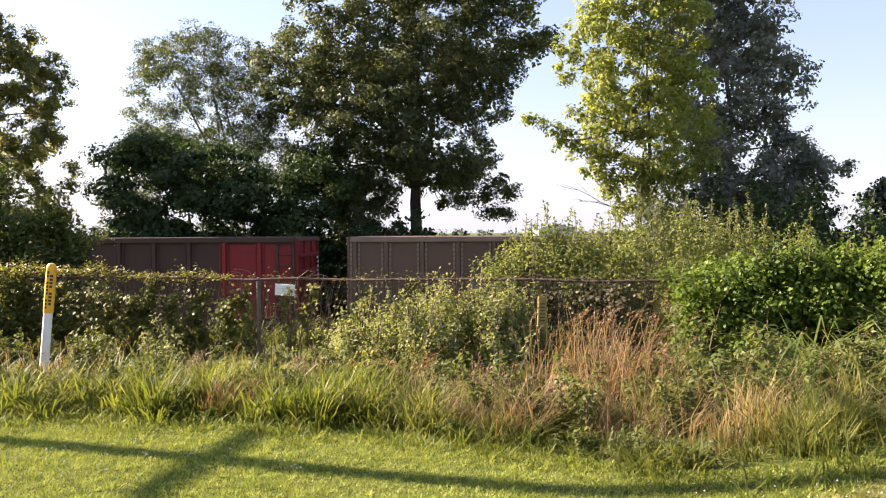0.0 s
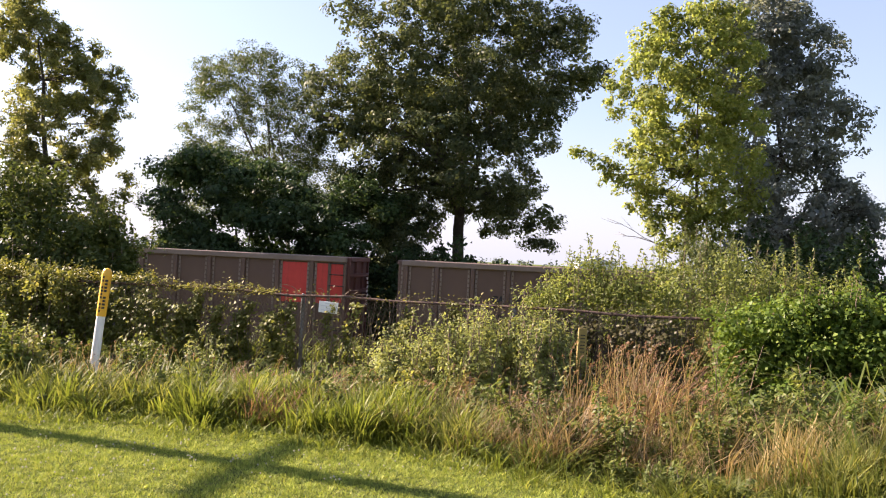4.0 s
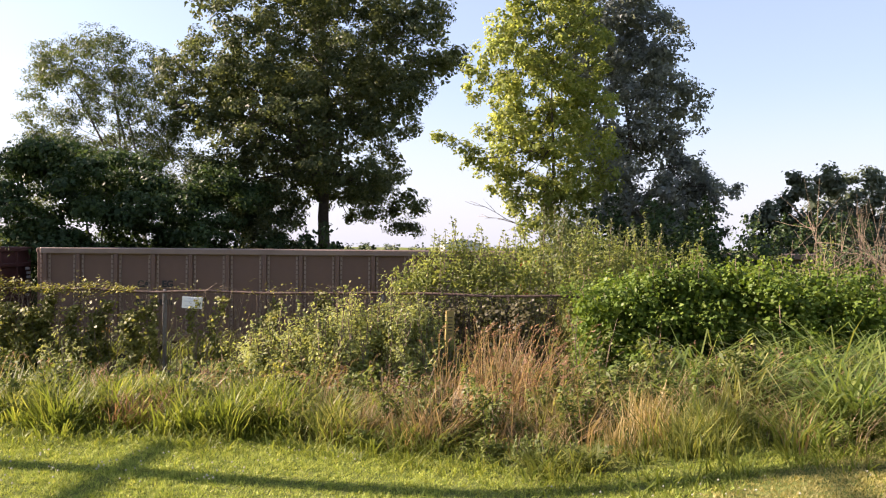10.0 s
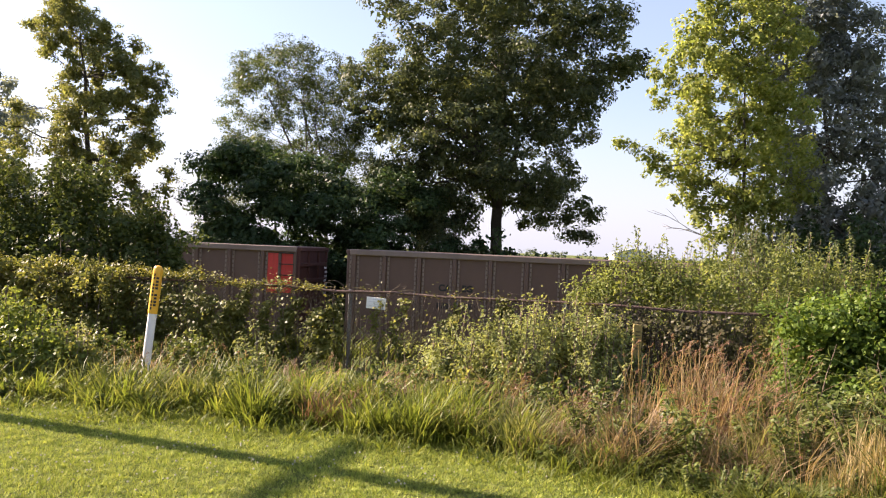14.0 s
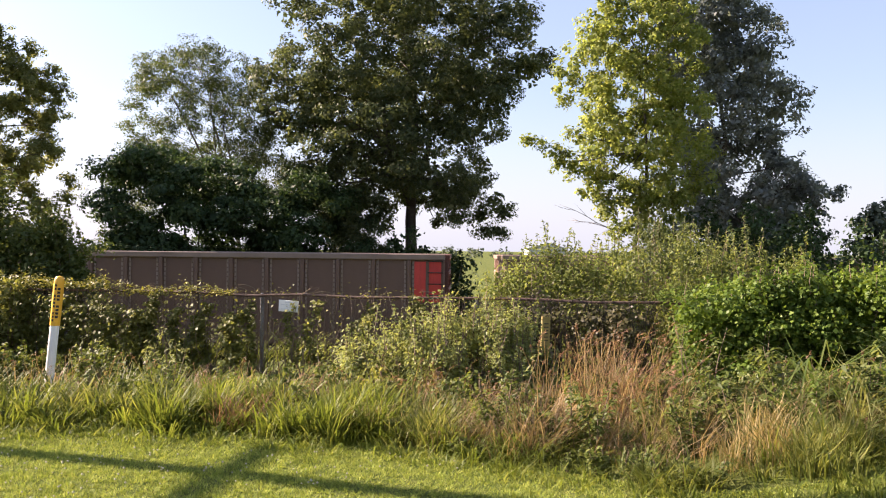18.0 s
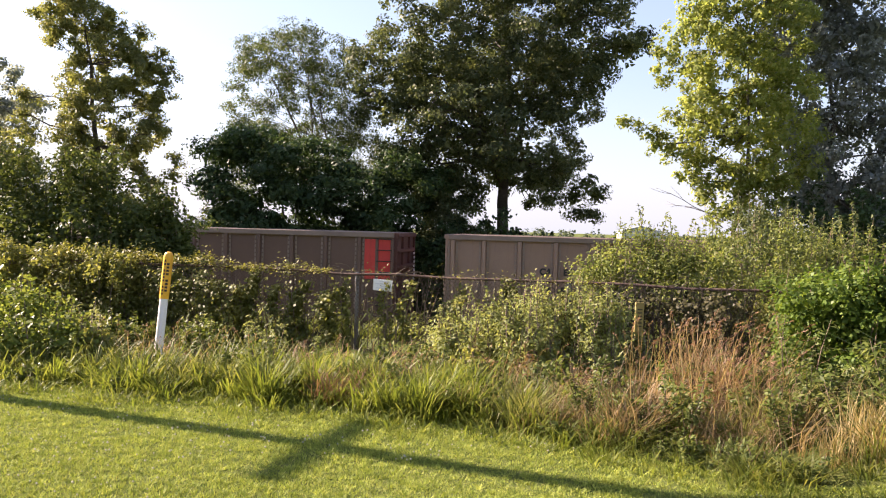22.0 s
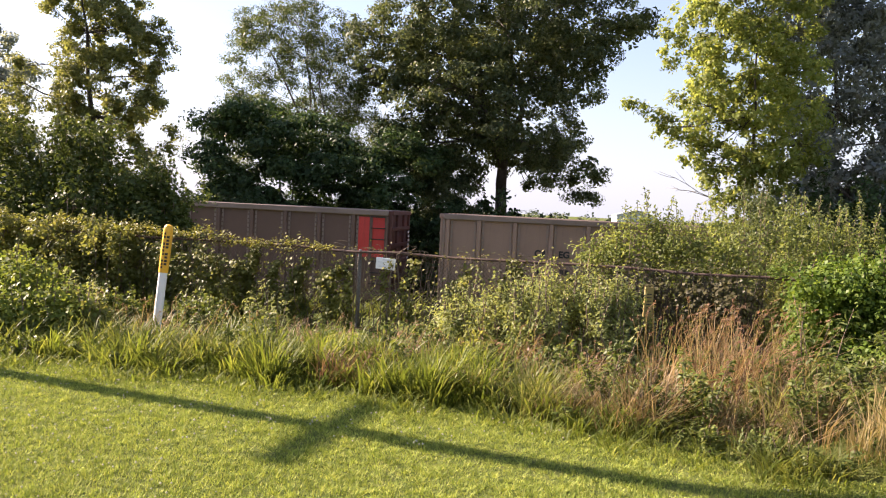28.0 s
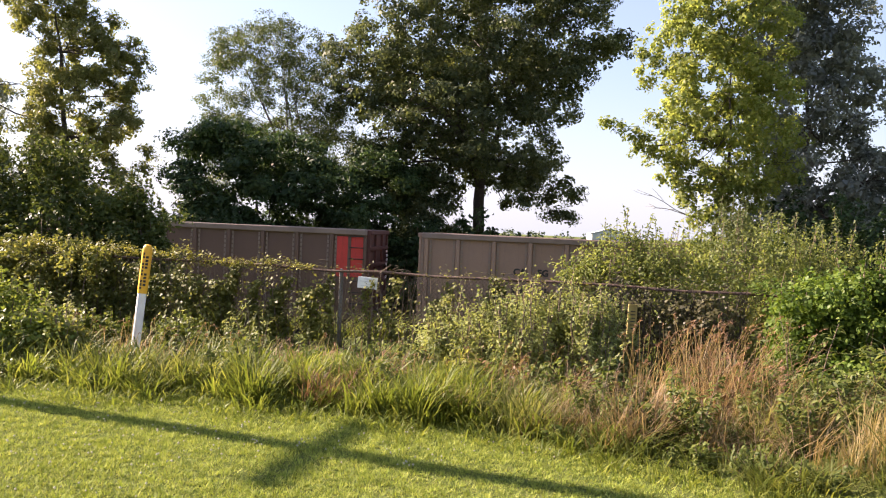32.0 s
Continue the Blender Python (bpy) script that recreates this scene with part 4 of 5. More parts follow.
# vines heaped over the fence
for k, (x, h, r) in enumerate(((-4.95, 1.2, 0.35), (-5.5, 1.35, 0.45), (-6.2, 1.4, 0.5), (-7.0, 1.35, 0.5))):
    shrub("vine_heap", x, fence_y(x) - 0.12, [(0.05, r * 0.9), (h * 0.5, r), (h * 0.85, r * 0.9), (h, r * 0.45)], "dark green vine heaped over the fence", "vine",
          60, 60, 0.055, 0.16, 120 + k, 12, 0.2, width=0.75, category="vine", core=300, jag=0.4)
# vine-covered hedge at the end of the fence
for k, (x, y, h, r) in enumerate(((4.4, 9.55, 1.3, 0.55), (4.9, 9.3, 1.42, 0.6), (5.4, 9.2, 1.5, 0.75), (6.2, 8.9, 1.5, 0.75), (7.0, 8.7, 1.4, 0.65))):
    shrub("grapevine_hedge", x, y, [(0.05, r * 0.9), (h * 0.5, r), (h * 0.85, r * 0.9), (h, r * 0.55)], "bright green grapevine heaped over the fence", "hedge",
          170, 66, 0.054, 0.17, 90 + k, 26, 0.28, width=0.8, category="vine", core=900, jag=0.5)
# golden and tan shrubs at the far end
for k, (x, y, h, r, m) in enumerate(((7.9, 8.7, 1.25, 0.6, "weed"), (8.8, 9.0, 1.7, 0.75, "gold"), (9.8, 9.4, 2.0, 0.9, "grey_willow"), (10.9, 9.8, 2.2, 1.0, "gold"), (8.3, 11.0, 1.6, 0.8, "willow"), (11.0, 11.5, 2.2, 1.0, "grey_willow"))):
    shrub("goldenrod_shrub", x, y, [(0.05, r * 0.8), (h * 0.5, r), (h * 0.85, r * 0.7), (h, r * 0.3)], "golden yellow drying shrub full of twigs", m, 70, 60, 0.065, 0.24, 100 + k, 34, 0.5, width=0.3, core=300)


def dead_bush(x, y, h, seed):
    rng = np.random.default_rng(seed)
    g = Geo()
    for i in range(15):
        e = (rng.normal(0, 0.1 * h), rng.normal(0, 0.1 * h), h * rng.uniform(0.7, 1.05))
        ln = bent((rng.normal(0, 0.05), rng.normal(0, 0.05), -0.1), e, rng, 6, 0.08)
        g.tube(ln, [0.016, 0.013, 0.011, 0.008, 0.005, 0.003], 5)
        for _ in range(8):
            j = rng.integers(2, 5)
            q = np.array(ln[j]) + unit(rng.normal(0, 1, 3) + np.array([0, 0, 1.0])) * h * 0.22
            g.tube(bent(ln[j], q, rng, 3, 0.1), [0.008, 0.005, 0.002], 4)
    tagged(part("dead_bush", g, "stem", m=pose(x, y, G(x, y))), "leafless tan dead bush with upright twigs", "bush")


dead_bush(5.3, 18.6, 4.0, 7)
dead_bush(10.85, 14.0, 4.75, 5)
dead_bush(12.3, 14.0, 4.6, 6)


# ---- chain-link fence ----
def build_fence():
    x0, x1 = -16.0, 9.0
    ang = math.degrees(math.atan(-0.3))
    ln = (x1 - x0) / math.cos(radians(ang))
    root = tagged(empty("chain_link_fence", Matrix.Translation((0, 11.5, 0)) @ pose(0, 0, 0, 0, 0, ang)), "rusty chain-link fence overgrown with vines", "fence")
    c = math.cos(radians(ang))
    a0, a1 = x0 / c, x1 / c
    top = 0.93
    rng = np.random.default_rng(3)
    pts = [(a, rng.normal(0, 0.01), top + rng.normal(0, 0.012)) for a in np.arange(a0, a1 + 0.1, 0.8)]
    part("top_rail", Geo().tube(pts, [0.019] * len(pts), 8), "rust", root, "rusty bent top rail")
    def post():
        g = Geo().tube([(0, 0, -1.4), (0, 0, top - 0.04)], [0.03, 0.03], 10)
        g.tube([(0, 0, top - 0.045), (0, 0, top - 0.01), (0, 0, top + 0.02)], [0.034, 0.033, 0.014], 10)
        return g
    me = post().mesh("post")
    first = -1.24 / c
    for k in range(-5, 4):
        a = first + k * 3.05
        part("post", me, "galv", root, m=pose(a, 0.03, 0))
    g = Geo()
    step, low = 0.058, -0.45
    h = top - low
    n = int((a1 - a0 + h) / step)
    w = 0.0025
    for k in range(n):
        for s in (1, -1):
            b = a0 - h + k * step if s > 0 else a0 + k * step
            p, q = (b, low), (b + s * h, top)
            if s > 0 and p[0] < a0 or s < 0 and q[0] < a0 or max(p[0], q[0]) > a1:
                continue
            i = len(g.v)
            y = 0.0015 * s
            g.v += [(p[0] - w, y, p[1]), (p[0] + w, y, p[1]), (p[0], y + w * 2, p[1]), (q[0] - w, y, q[1]), (q[0] + w, y, q[1]), (q[0], y + w * 2, q[1])]
            g.f += [(i, i + 1, i + 4, i + 3), (i + 1, i + 2, i + 5, i + 4), (i + 2, i, i + 3, i + 5)]
    part("wire_mesh", g, "rust", root, "rusty chain-link wire")


build_fence()


def build_sign():
    x = -0.89
    y = fence_y(x) - 0.05
    root = tagged(empty("fence_sign", pose(x, y, 0.0, 0, 3, math.degrees(math.atan(-0.3)))), "small white notice with faded print wired to the fence", "sign")
    part("plate", Geo().box(-0.145, -0.004, 0.7, 0.145, 0.004, 0.86, 0.003), "sign", root)
    g = Geo()
    for x0, x1, z in ((-0.05, 0.11, 0.825), (-0.11, 0.1, 0.79), (-0.02, 0.12, 0.755), (-0.1, 0.02, 0.73)):
        g.box(x0, -0.0065, z, x1, -0.0045, z + 0.014)
    part("print", g, "sign_grey", root, "faded grey bars of print")


build_sign()


def build_marker():
    """A pipeline marker: a white post with a yellow sleeve and a domed cap, leaning to the right."""
    x, y = -3.38, 10.0
    root = tagged(empty("marker_post", pose(x - 0.06, y, G(x, y), 0, 5.0, 0)), "leaning white post with a yellow domed sleeve", "marker post")
    z0 = 1.24 - G(x, y)
    ring = lambda r, z: [(r * math.cos(w), r * math.sin(w), z) for w in (2 * math.pi * j / 18 for j in range(18))]
    part("post", Geo().skin([ring(0.05, -0.3), ring(0.05, z0 - 0.55)]).mesh("post", False), "white", root)
    part("sleeve", Geo().skin([ring(0.056, z0 - 0.57), ring(0.058, z0 - 0.3), ring(0.056, z0 - 0.06), ring(0.05, z0 - 0.03), ring(0.036, z0 - 0.008), ring(0.012, z0)]).mesh("sleeve", False), "yellow", root, "yellow plastic warning sleeve")
    g = Geo()
    for k in range(11):
        z = z0 - 0.52 + k * 0.04
        for w0, wid in ((-2.0, 0.4), (-1.4, 0.55)):
            if (k * 7 + int(wid * 10)) % 5 == 0:
                continue
            ww = [w0 + wid * j / 3 for j in range(4)]
            i = len(g.v)
            g.v += [(0.0592 * math.cos(w), 0.0592 * math.sin(w), zz) for zz in (z, z + 0.026) for w in ww]
            g.f += [(i + j, i + j + 1, i + j + 5, i + j + 4) for j in range(3)]
    part("lettering", g, "ink", root, "black bars of lettering")


build_marker()


def build_second_marker():
    x, y = 2.33, 9.85
    root = tagged(empty("marker_post", pose(x, y, G(x, y), 0, 1.5, 12)), "faded flat marker post half hidden by leaves", "marker post")
    zt = 0.79 - G(x, y)
    part("post", Geo().box(-0.045, -0.012, -0.3, 0.045, 0.012, zt - 0.36, 0.004), "faded", root)
    part("panel", Geo().box(-0.055, -0.016, zt - 0.36, 0.055, 0.014, zt, 0.004), "faded", root, "faded yellow panel")
    g = Geo()
    for k in range(6):
        g.box(-0.03, -0.019, zt - 0.29 + k * 0.04, 0.03, -0.017, zt - 0.28 + k * 0.04)
    part("lettering", g, "ink", root, "black bars of lettering")


build_second_marker()


# ---- vines on the fence ----
def build_vines():
    rng = np.random.default_rng(21)
    segs = []
    x = -9.4
    while x < 8.6:
        # how thick the vines are along the fence
        d = 1.0 if x < -3.6 else 0.62 if x < -1.6 else 0.5 if x < -0.75 else 0.34 if x < 0.2 else 0.45 if x < 2.0 else 0.9
        segs.append((x, d))
        x += 0.62
    for x, d in segs:
        y = fence_y(x)
        heavy = d > 0.8
        root = tagged(empty("fence_vine", pose(x, y, 0)), "thick vine curtain over the fence" if heavy else "thin leafy vine climbing the chain-link", "vine")
        low = G(x, y)
        dead = 1.9 < x < 3.7
        n = int((900 if dead else 1600 if heavy else 1900 if x < -1.6 else 1150 if x < -0.75 or x > 0.2 else 760) * (0.6 + 0.6 * d))
        k = 5 if heavy else max(2, int(6 * d))
        cx = rng.uniform(-0.33, 0.33, k)
        reach = rng.uniform(0.6, 1.0, k) if not heavy else rng.uniform(0.8, 1.0, k)
        bulge = rng.uniform(0.03, 0.2, k) * (0.6 + d)
        zz = rng.beta(1.25, 1.0, (n,))
        which = rng.integers(0, k, n)
        px = cx[which] + rng.normal(0, 0.05, n) + 0.06 * np.sin(zz * 7 + which)
        pz = low + 0.1 + zz * reach[which] * (0.93 - low - 0.08)
        py = -0.3 * px - np.abs(rng.normal(0, 1, n)) * bulge[which] * (0.35 + 0.65 * np.abs(np.sin(zz * 9 + which * 2)))
        back = rng.uniform(0, 1, n) < (0.3 if heavy else 0.12)
        px = np.where(back, rng.uniform(-0.34, 0.34, n), px)
        py = np.where(back, -0.3 * px + np.abs(rng.normal(0.04, 0.1, n)), py)
        p = np.stack([px, py, pz], 1)
        p = p[np.abs(x + px + 1.24) > 0.075]
        n = len(p)
        out = np.tile(np.array([-0.6, -0.8, 0.4]), (n, 1))
        part("leaves", leaves("leaves", rng, p, out, 0.056, 0.75, 0.5), "dead_vine" if dead else "vine", root)
        # matted growth along the rail
        m = 50 if 0.2 < x < 4.0 else int(520 * d) if x < -1.4 or x > 2.0 else 24
        qx = rng.uniform(-0.34, 0.34, m)
        hump = 0.5 + 0.5 * np.sin(qx * 9 + x * 5)
        qz = 0.93 + rng.normal(0.03, 0.05, m) * (0.5 + hump) + (0.07 if heavy else 0.0)
        q = np.stack([qx, -0.3 * qx + rng.normal(-0.04, 0.09, m), qz], 1)
        tagged(part("top_growth", leaves("top_growth", rng, q, np.tile(np.array([-0.3, -0.2, 0.8]), (m, 1)), 0.045, 0.6, 0.3), "vine_top" if x < 2 else "dead_vine" if x < 4 else "hedge", root, "yellowing growth on the rail"), kind="stuff")
        g = Geo()
        for _ in range(36 if dead else 16):
            a = rng.uniform(-0.3, 0.3)
            e = a + rng.normal(0, 0.2)
            g.tube(bent((a, -0.3 * a - 0.02, low - 0.05), (e, -0.3 * e - 0.03, 0.93 + rng.uniform(-0.1, 0.08)), rng, 7, 0.1), [0.008, 0.007, 0.006, 0.006, 0.005, 0.004, 0.002], 5)
        for _ in range(5 if x < -0.4 else 2):
            a = rng.uniform(-0.3, 0.3)
            w, f, h = rng.uniform(0.04, 0.12), rng.uniform(-1, 1), rng.uniform(0.05, 0.16)
            g.tube([(a + w * math.sin(f + 3.4 * q), -0.3 * a - 0.02 * q, 0.92 + h * math.sin(1.9 * q)) for q in np.linspace(0, 1, 7)], [0.006, 0.005, 0.005, 0.004, 0.004, 0.003, 0.002], 4)
        tagged(part("woody_growth", g, "dark_stem" if dead else "stem", root), kind="stuff")


build_vines()


# ---- grass ----
EDGE = ((-14, 11.0), (-9, 9.4), (-4.4, 7.85), (-2.5, 7.4), (-1.2, 7.1), (-0.2, 6.7), (0.5, 6.4), (0.95, 6.1), (1.45, 5.6), (1.9, 5.1), (2.2, 4.7), (2.6, 4.55), (3.2, 4.4), (3.9, 4.15), (4.6, 4.15), (6.5, 4.3), (9, 4.6), (14, 5.5))


def edge_y(x):
    return np.interp(x, [e[0] for e in EDGE], [e[1] for e in EDGE])


def blades(name, rng, p, height, width, lean, bend, wind=(0.25, -0.05), out=None):
    """Tapered blades of two pieces that bow over, with their feet at p; out: the way each one leans."""
    n = len(p)
    h = height * rng.uniform(0.55, 1.2, n)
    a = rng.uniform(0, 6.2832, n)
    d = np.stack([np.cos(a), np.sin(a), np.zeros(n)], 1)
    if out is not None:
        d = unit(d * 0.45 + out)
    d[:, 0] += wind[0]
    d[:, 1] += wind[1]
    side = unit(np.stack([-d[:, 1], d[:, 0], np.zeros(n)], 1) + rng.normal(0, 0.3, (n, 3)) * np.array([1, 1, 0.2]))
    l1 = (lean * rng.uniform(0.2, 1.4, n) * h)[:, None]
    l2 = l1 * 1.6 + (bend * rng.uniform(0.1, 1.5, n) * h)[:, None]
    up = np.array([0, 0, 1.0])
    hh = h[:, None]
    m1 = p + d * l1 * 0.6 + up * hh * 0.45
    m2 = p + d * l1 * 1.3 + d * (l2 - l1) * 0.35 + up * hh * 0.8
    tip = p + d * l2 + up * hh * np.clip(1.0 - bend * rng.uniform(0.0, 0.55, n), 0.5, 1.1)[:, None]
    w = side * (width * rng.uniform(0.6, 1.3, n) * 0.5)[:, None]
    v = np.stack([p - w, p + w, m1 + w, m1 - w, m2 + w * 0.7, m2 - w * 0.7, tip], 1).reshape(-1, 3)
    i = np.arange(n)[:, None] * 7
    tri = i + np.array([[5, 4, 6]])
    me = bpy.data.meshes.new(name)
    quads = np.concatenate([i + np.array([[0, 1, 2, 3]]), i + np.array([[3, 2, 4, 5]])])
    loops = np.concatenate([quads.ravel(), tri.ravel()]).astype(np.int32)
    starts = np.concatenate([np.arange(len(quads)) * 4, len(quads) * 4 + np.arange(len(tri)) * 3]).astype(np.int32)
    me.vertices.add(len(v))
    me.vertices.foreach_set("co", v.astype(np.float32).ravel())
    me.loops.add(len(loops))
    me.loops.foreach_set("vertex_index", loops)
    me.polygons.add(len(starts))
    me.polygons.foreach_set("loop_start", starts)
    me.update(calc_edges=True)
    return me


def short_blades(name, rng, p, height, width, flat=1.6):
    """Mown blades, a leaning sliver each; flat: how far they lie over."""
    n = len(p)
    a = rng.uniform(0, 6.2832, n)
    d = np.stack([np.cos(a), np.sin(a), np.zeros(n)], 1)
    h = (height * rng.uniform(0.5, 1.3, n))[:, None]
    b = a + rng.normal(1.57, 0.5, n)
    w = np.stack([np.cos(b), np.sin(b), np.zeros(n)], 1) * (width * rng.uniform(0.6, 1.4, n) * 0.5)[:, None]
    tip = p + d * h * (flat * rng.uniform(0.1, 1.0, n))[:, None] + np.array([0, 0, 1.0]) * h
    return arrays_mesh(name, np.stack([p - w, p + w, tip], 1).reshape(-1, 3), np.arange(3 * n).reshape(-1, 3))


def on_ground(x, y, sink=0.01):
    return np.stack([x, y, np.array([ground_z(a, b) for a, b in zip(x, y)]) - sink], 1)


def build_lawn():
    rng = np.random.default_rng(40)
    n = 980000
    x = rng.uniform(-6.5, 7.0, n)
    y = rng.uniform(3.0, 8.8, n)
    keep = (y > 3.75 - 0.75 * np.clip(x - 0.3, 0, 1)) & (y < edge_y(x) + 0.25) & (x > -y * 0.75 - 1.0) & (x < y * 1.2 + 0.5)
    p = on_ground(x[keep], y[keep], 0.004)
    clump = rng.uniform(0, 1, (400, 200))  # tussocks a few centimetres wide
    broad = rng.uniform(0, 1, (60, 40))
    tall = 0.4 + 1.1 * clump[((p[:, 0] + 7) * 28).astype(int) % 400, (p[:, 1] * 28).astype(int) % 200] ** 1.5 + 0.4 * broad[((p[:, 0] + 7) * 4).astype(int) % 60, (p[:, 1] * 4).astype(int) % 40]
    dry = (p[:, 0] > 1.2) & (p[:, 1] < np.interp(p[:, 0], (1.2, 1.6, 2.44, 3.33, 5.0, 9.0), (3.6, 3.87, 4.22, 4.3, 4.2, 4.6)) + rng.normal(0, 0.06, len(p)))
    tagged(part("lawn_grass", short_blades("lawn_grass", rng, p[~dry], 0.021 * tall[~dry], 0.0075), "lawn"), "short sunlit mown grass", "grass", kind="stuff")
    tagged(part("dry_lawn_grass", short_blades("dry_lawn_grass", rng, p[dry], 0.015 * tall[dry], 0.0075), "dry_lawn"), "closely mown straw-green grass on the bank", "grass", kind="stuff")
    g = Geo()
    for _ in range(1700):
        a, b = rng.uniform(-6, 4.5), rng.uniform(3.8, 7.5)
        if b > edge_y(a) - 0.1 or noise.noise(Vector((a * 0.7, b * 0.7, 3))) < -0.1:
            continue
        z, r = ground_z(a, b) + rng.uniform(0.03, 0.045), rng.uniform(0.005, 0.01)
        i = len(g.v)
        g.v += [(a, b, z + r), (a + r, b, z), (a, b + r, z), (a - r, b, z), (a, b - r, z), (a, b, z - r)]
        g.f += [(i, i + 1, i + 2), (i, i + 2, i + 3), (i, i + 3, i + 4), (i, i + 4, i + 1), (i + 5, i + 2, i + 1), (i + 5, i + 3, i + 2), (i + 5, i + 4, i + 3), (i + 5, i + 1, i + 4)]
    tagged(part("clover_flowers", g, "clover"), "small white clover heads in the lawn", "flowers", kind="stuff")


build_lawn()


def band(rng, n, x0, x1, a, b):
    """Places between the lawn's edge and the fence: a and b are 0 at the edge, 1 at the fence."""
    x = rng.uniform(x0, x1, n)
    t = rng.uniform(a, b, n)
    y = edge_y(x) + t * (11.2 - 0.3 * x - edge_y(x)) + 0.12 * np.sin(x * 5) + 0.08 * np.sin(x * 13)
    return x, y


def verge(name, label, mat, n, x0, x1, a, b, h, w, lean, bend, seed, patchy=0.0, wind=(0.25, -0.05), tuft=30, spread=0.07):
    """Grass that grows in tufts of about so many blades, which fan out from each tuft's middle."""
    rng = np.random.default_rng(seed)
    x, y = band(rng, n // tuft, x0, x1, a, b)
    if patchy:
        k = np.array([noise.noise(Vector((q * 1.7, r * 1.7, seed))) for q, r in zip(x, y)])
        x, y = x[k > patchy - 0.5], y[k > patchy - 0.5]
    c = on_ground(x, y, 0.03)
    off = rng.normal(0, spread, (len(c), tuft, 3)) * np.array([1, 1, 0])
    scale = rng.uniform(0.6, 1.3, len(c))
    p = (c[:, None] + off).reshape(-1, 3)
    out = unit(off.reshape(-1, 3))
    tagged(part(name, blades(name, rng, p, h * np.repeat(scale, tuft), w, lean, bend, wind, out), mat), label, "grass", kind="stuff")


verge("edge_grass", "ankle-high green grass along the lawn's edge", "lime", 15500, -7.2, 9, -0.07, 0.26, 0.135, 0.01, 0.35, 0.8, 60, wind=(0.05, -0.05), tuft=14)
verge("edge_grass", "shin-high bright grass in front of the verge", "lime", 6000, -7.2, 1.0, 0.03, 0.14, 0.22, 0.012, 0.28, 0.5, 83, wind=(0.05, -0.1), tuft=14, spread=0.05)
verge("verge_grass", "knee-high green verge grass bowing over", "blade", 11000, -7.2, 0.8, 0.07, 0.29, 0.31, 0.015, 0.24, 0.4, 61, 0.44, wind=(0.02, -0.02), tuft=24, spread=0.06)
verge("verge_grass", "pale sunlit grass blades bowing over", "pale_blade", 1700, -7.2, 0.8, 0.08, 0.3, 0.33, 0.013, 0.26, 0.5, 81, 0.4, wind=(0.1, -0.02), tuft=12, spread=0.06)
verge("verge_grass", "darker grass among the weeds", "blade", 900, -7.2, 1.6, 0.3, 0.95, 0.28, 0.013, 0.35, 0.9, 71, 0.4, wind=(0.1, 0.0))
verge("lime_grass", "bright yellow-green grass tuft", "lime", 6400, -2.0, 0.5, 0.06, 0.32, 0.34, 0.012, 0.2, 0.4, 62, 0.4, wind=(0.04, -0.02), tuft=34, spread=0.06)
verge("lime_grass", "scattered bright green tufts at the lawn's edge", "lime", 3600, -7.0, -2.0, 0.06, 0.3, 0.3, 0.013, 0.24, 0.5, 75, 0.45, wind=(0.02, -0.02), tuft=30, spread=0.05)
verge("dry_grass", "short tan grass in front of the bush", "straw", 1500, 0.1, 1.2, 0.08, 0.3, 0.28, 0.006, 0.22, 0.6, 79, 0.3, (0.1, 0.0), tuft=40, spread=0.06)
verge("lime_grass", "short yellow-green grass in front of the bush", "lime", 3600, -0.4, 1.4, 0.05, 0.42, 0.26, 0.009, 0.25, 0.8, 80, 0.35, (0.05, 0.0), tuft=40, spread=0.05)
verge("dry_grass", "thin tan grass among the weeds", "straw", 1500, 0.3, 4.2, 0.1, 0.5, 0.34, 0.0048, 0.28, 0.7, 74, 0.38, (0.2, 0.0), spread=0.1)
verge("dry_grass", "scattered tan grass stalks among the weeds", "straw", 1200, -7.2, 0.4, 0.35, 0.8, 0.28, 0.006, 0.3, 0.5, 64, 0.5)
verge("dry_grass", "pinkish dry grass patch by the fence", "rust_grass", 1000, -1.7, 0.0, 0.3, 0.55, 0.28, 0.007, 0.4, 0.7, 72, 0.3)
verge("verge_grass", "tall mixed green grass below the hedge", "blade", 8000, 0.6, 9.0, 0.03, 0.5, 0.28, 0.009, 0.3, 1.0, 66, 0.34, wind=(0.1, -0.05), tuft=60)
verge("reed_grass", "broad-bladed green reed grass", "reed", 3200, 3.3, 8.6, 0.06, 0.5, 0.38, 0.016, 0.3, 1.2, 67, 0.42, (0.05, 0.0), tuft=44)
verge("dry_grass", "straw-coloured grass by the lawn", "straw", 4200, 3.2, 9.0, 0.02, 0.5, 0.38, 0.0048, 0.28, 0.7, 68, 0.42, (0.1, 0.0), spread=0.1)


def patch(label, mat, x, y, rx, ry, tufts, per, h, w, lean, bend, seed, wind=(0.1, 0.0), spread=0.04):
    """One stand of grass: so many tufts of so many blades round (x, y), which lean with the wind."""
    rng = np.random.default_rng(seed)
    a, q = rng.uniform(0, 6.2832, tufts), rng.uniform(0, 1, tufts) ** 0.6
    c = on_ground(x + rx * q * np.cos(a), y + ry * q * np.sin(a), 0.03)
    off = rng.normal(0, spread, (tufts, per, 3)) * np.array([1, 1, 0])
    tall = h * (1.1 - 0.4 * q) * rng.uniform(0.75, 1.2, tufts)
    me = blades("grass_stand", rng, (c[:, None] + off).reshape(-1, 3), np.repeat(tall, per), w, lean, bend, wind, unit(off.reshape(-1, 3)) * 0.5)
    tagged(part("grass_stand", me, mat), label, "grass", kind="stuff")


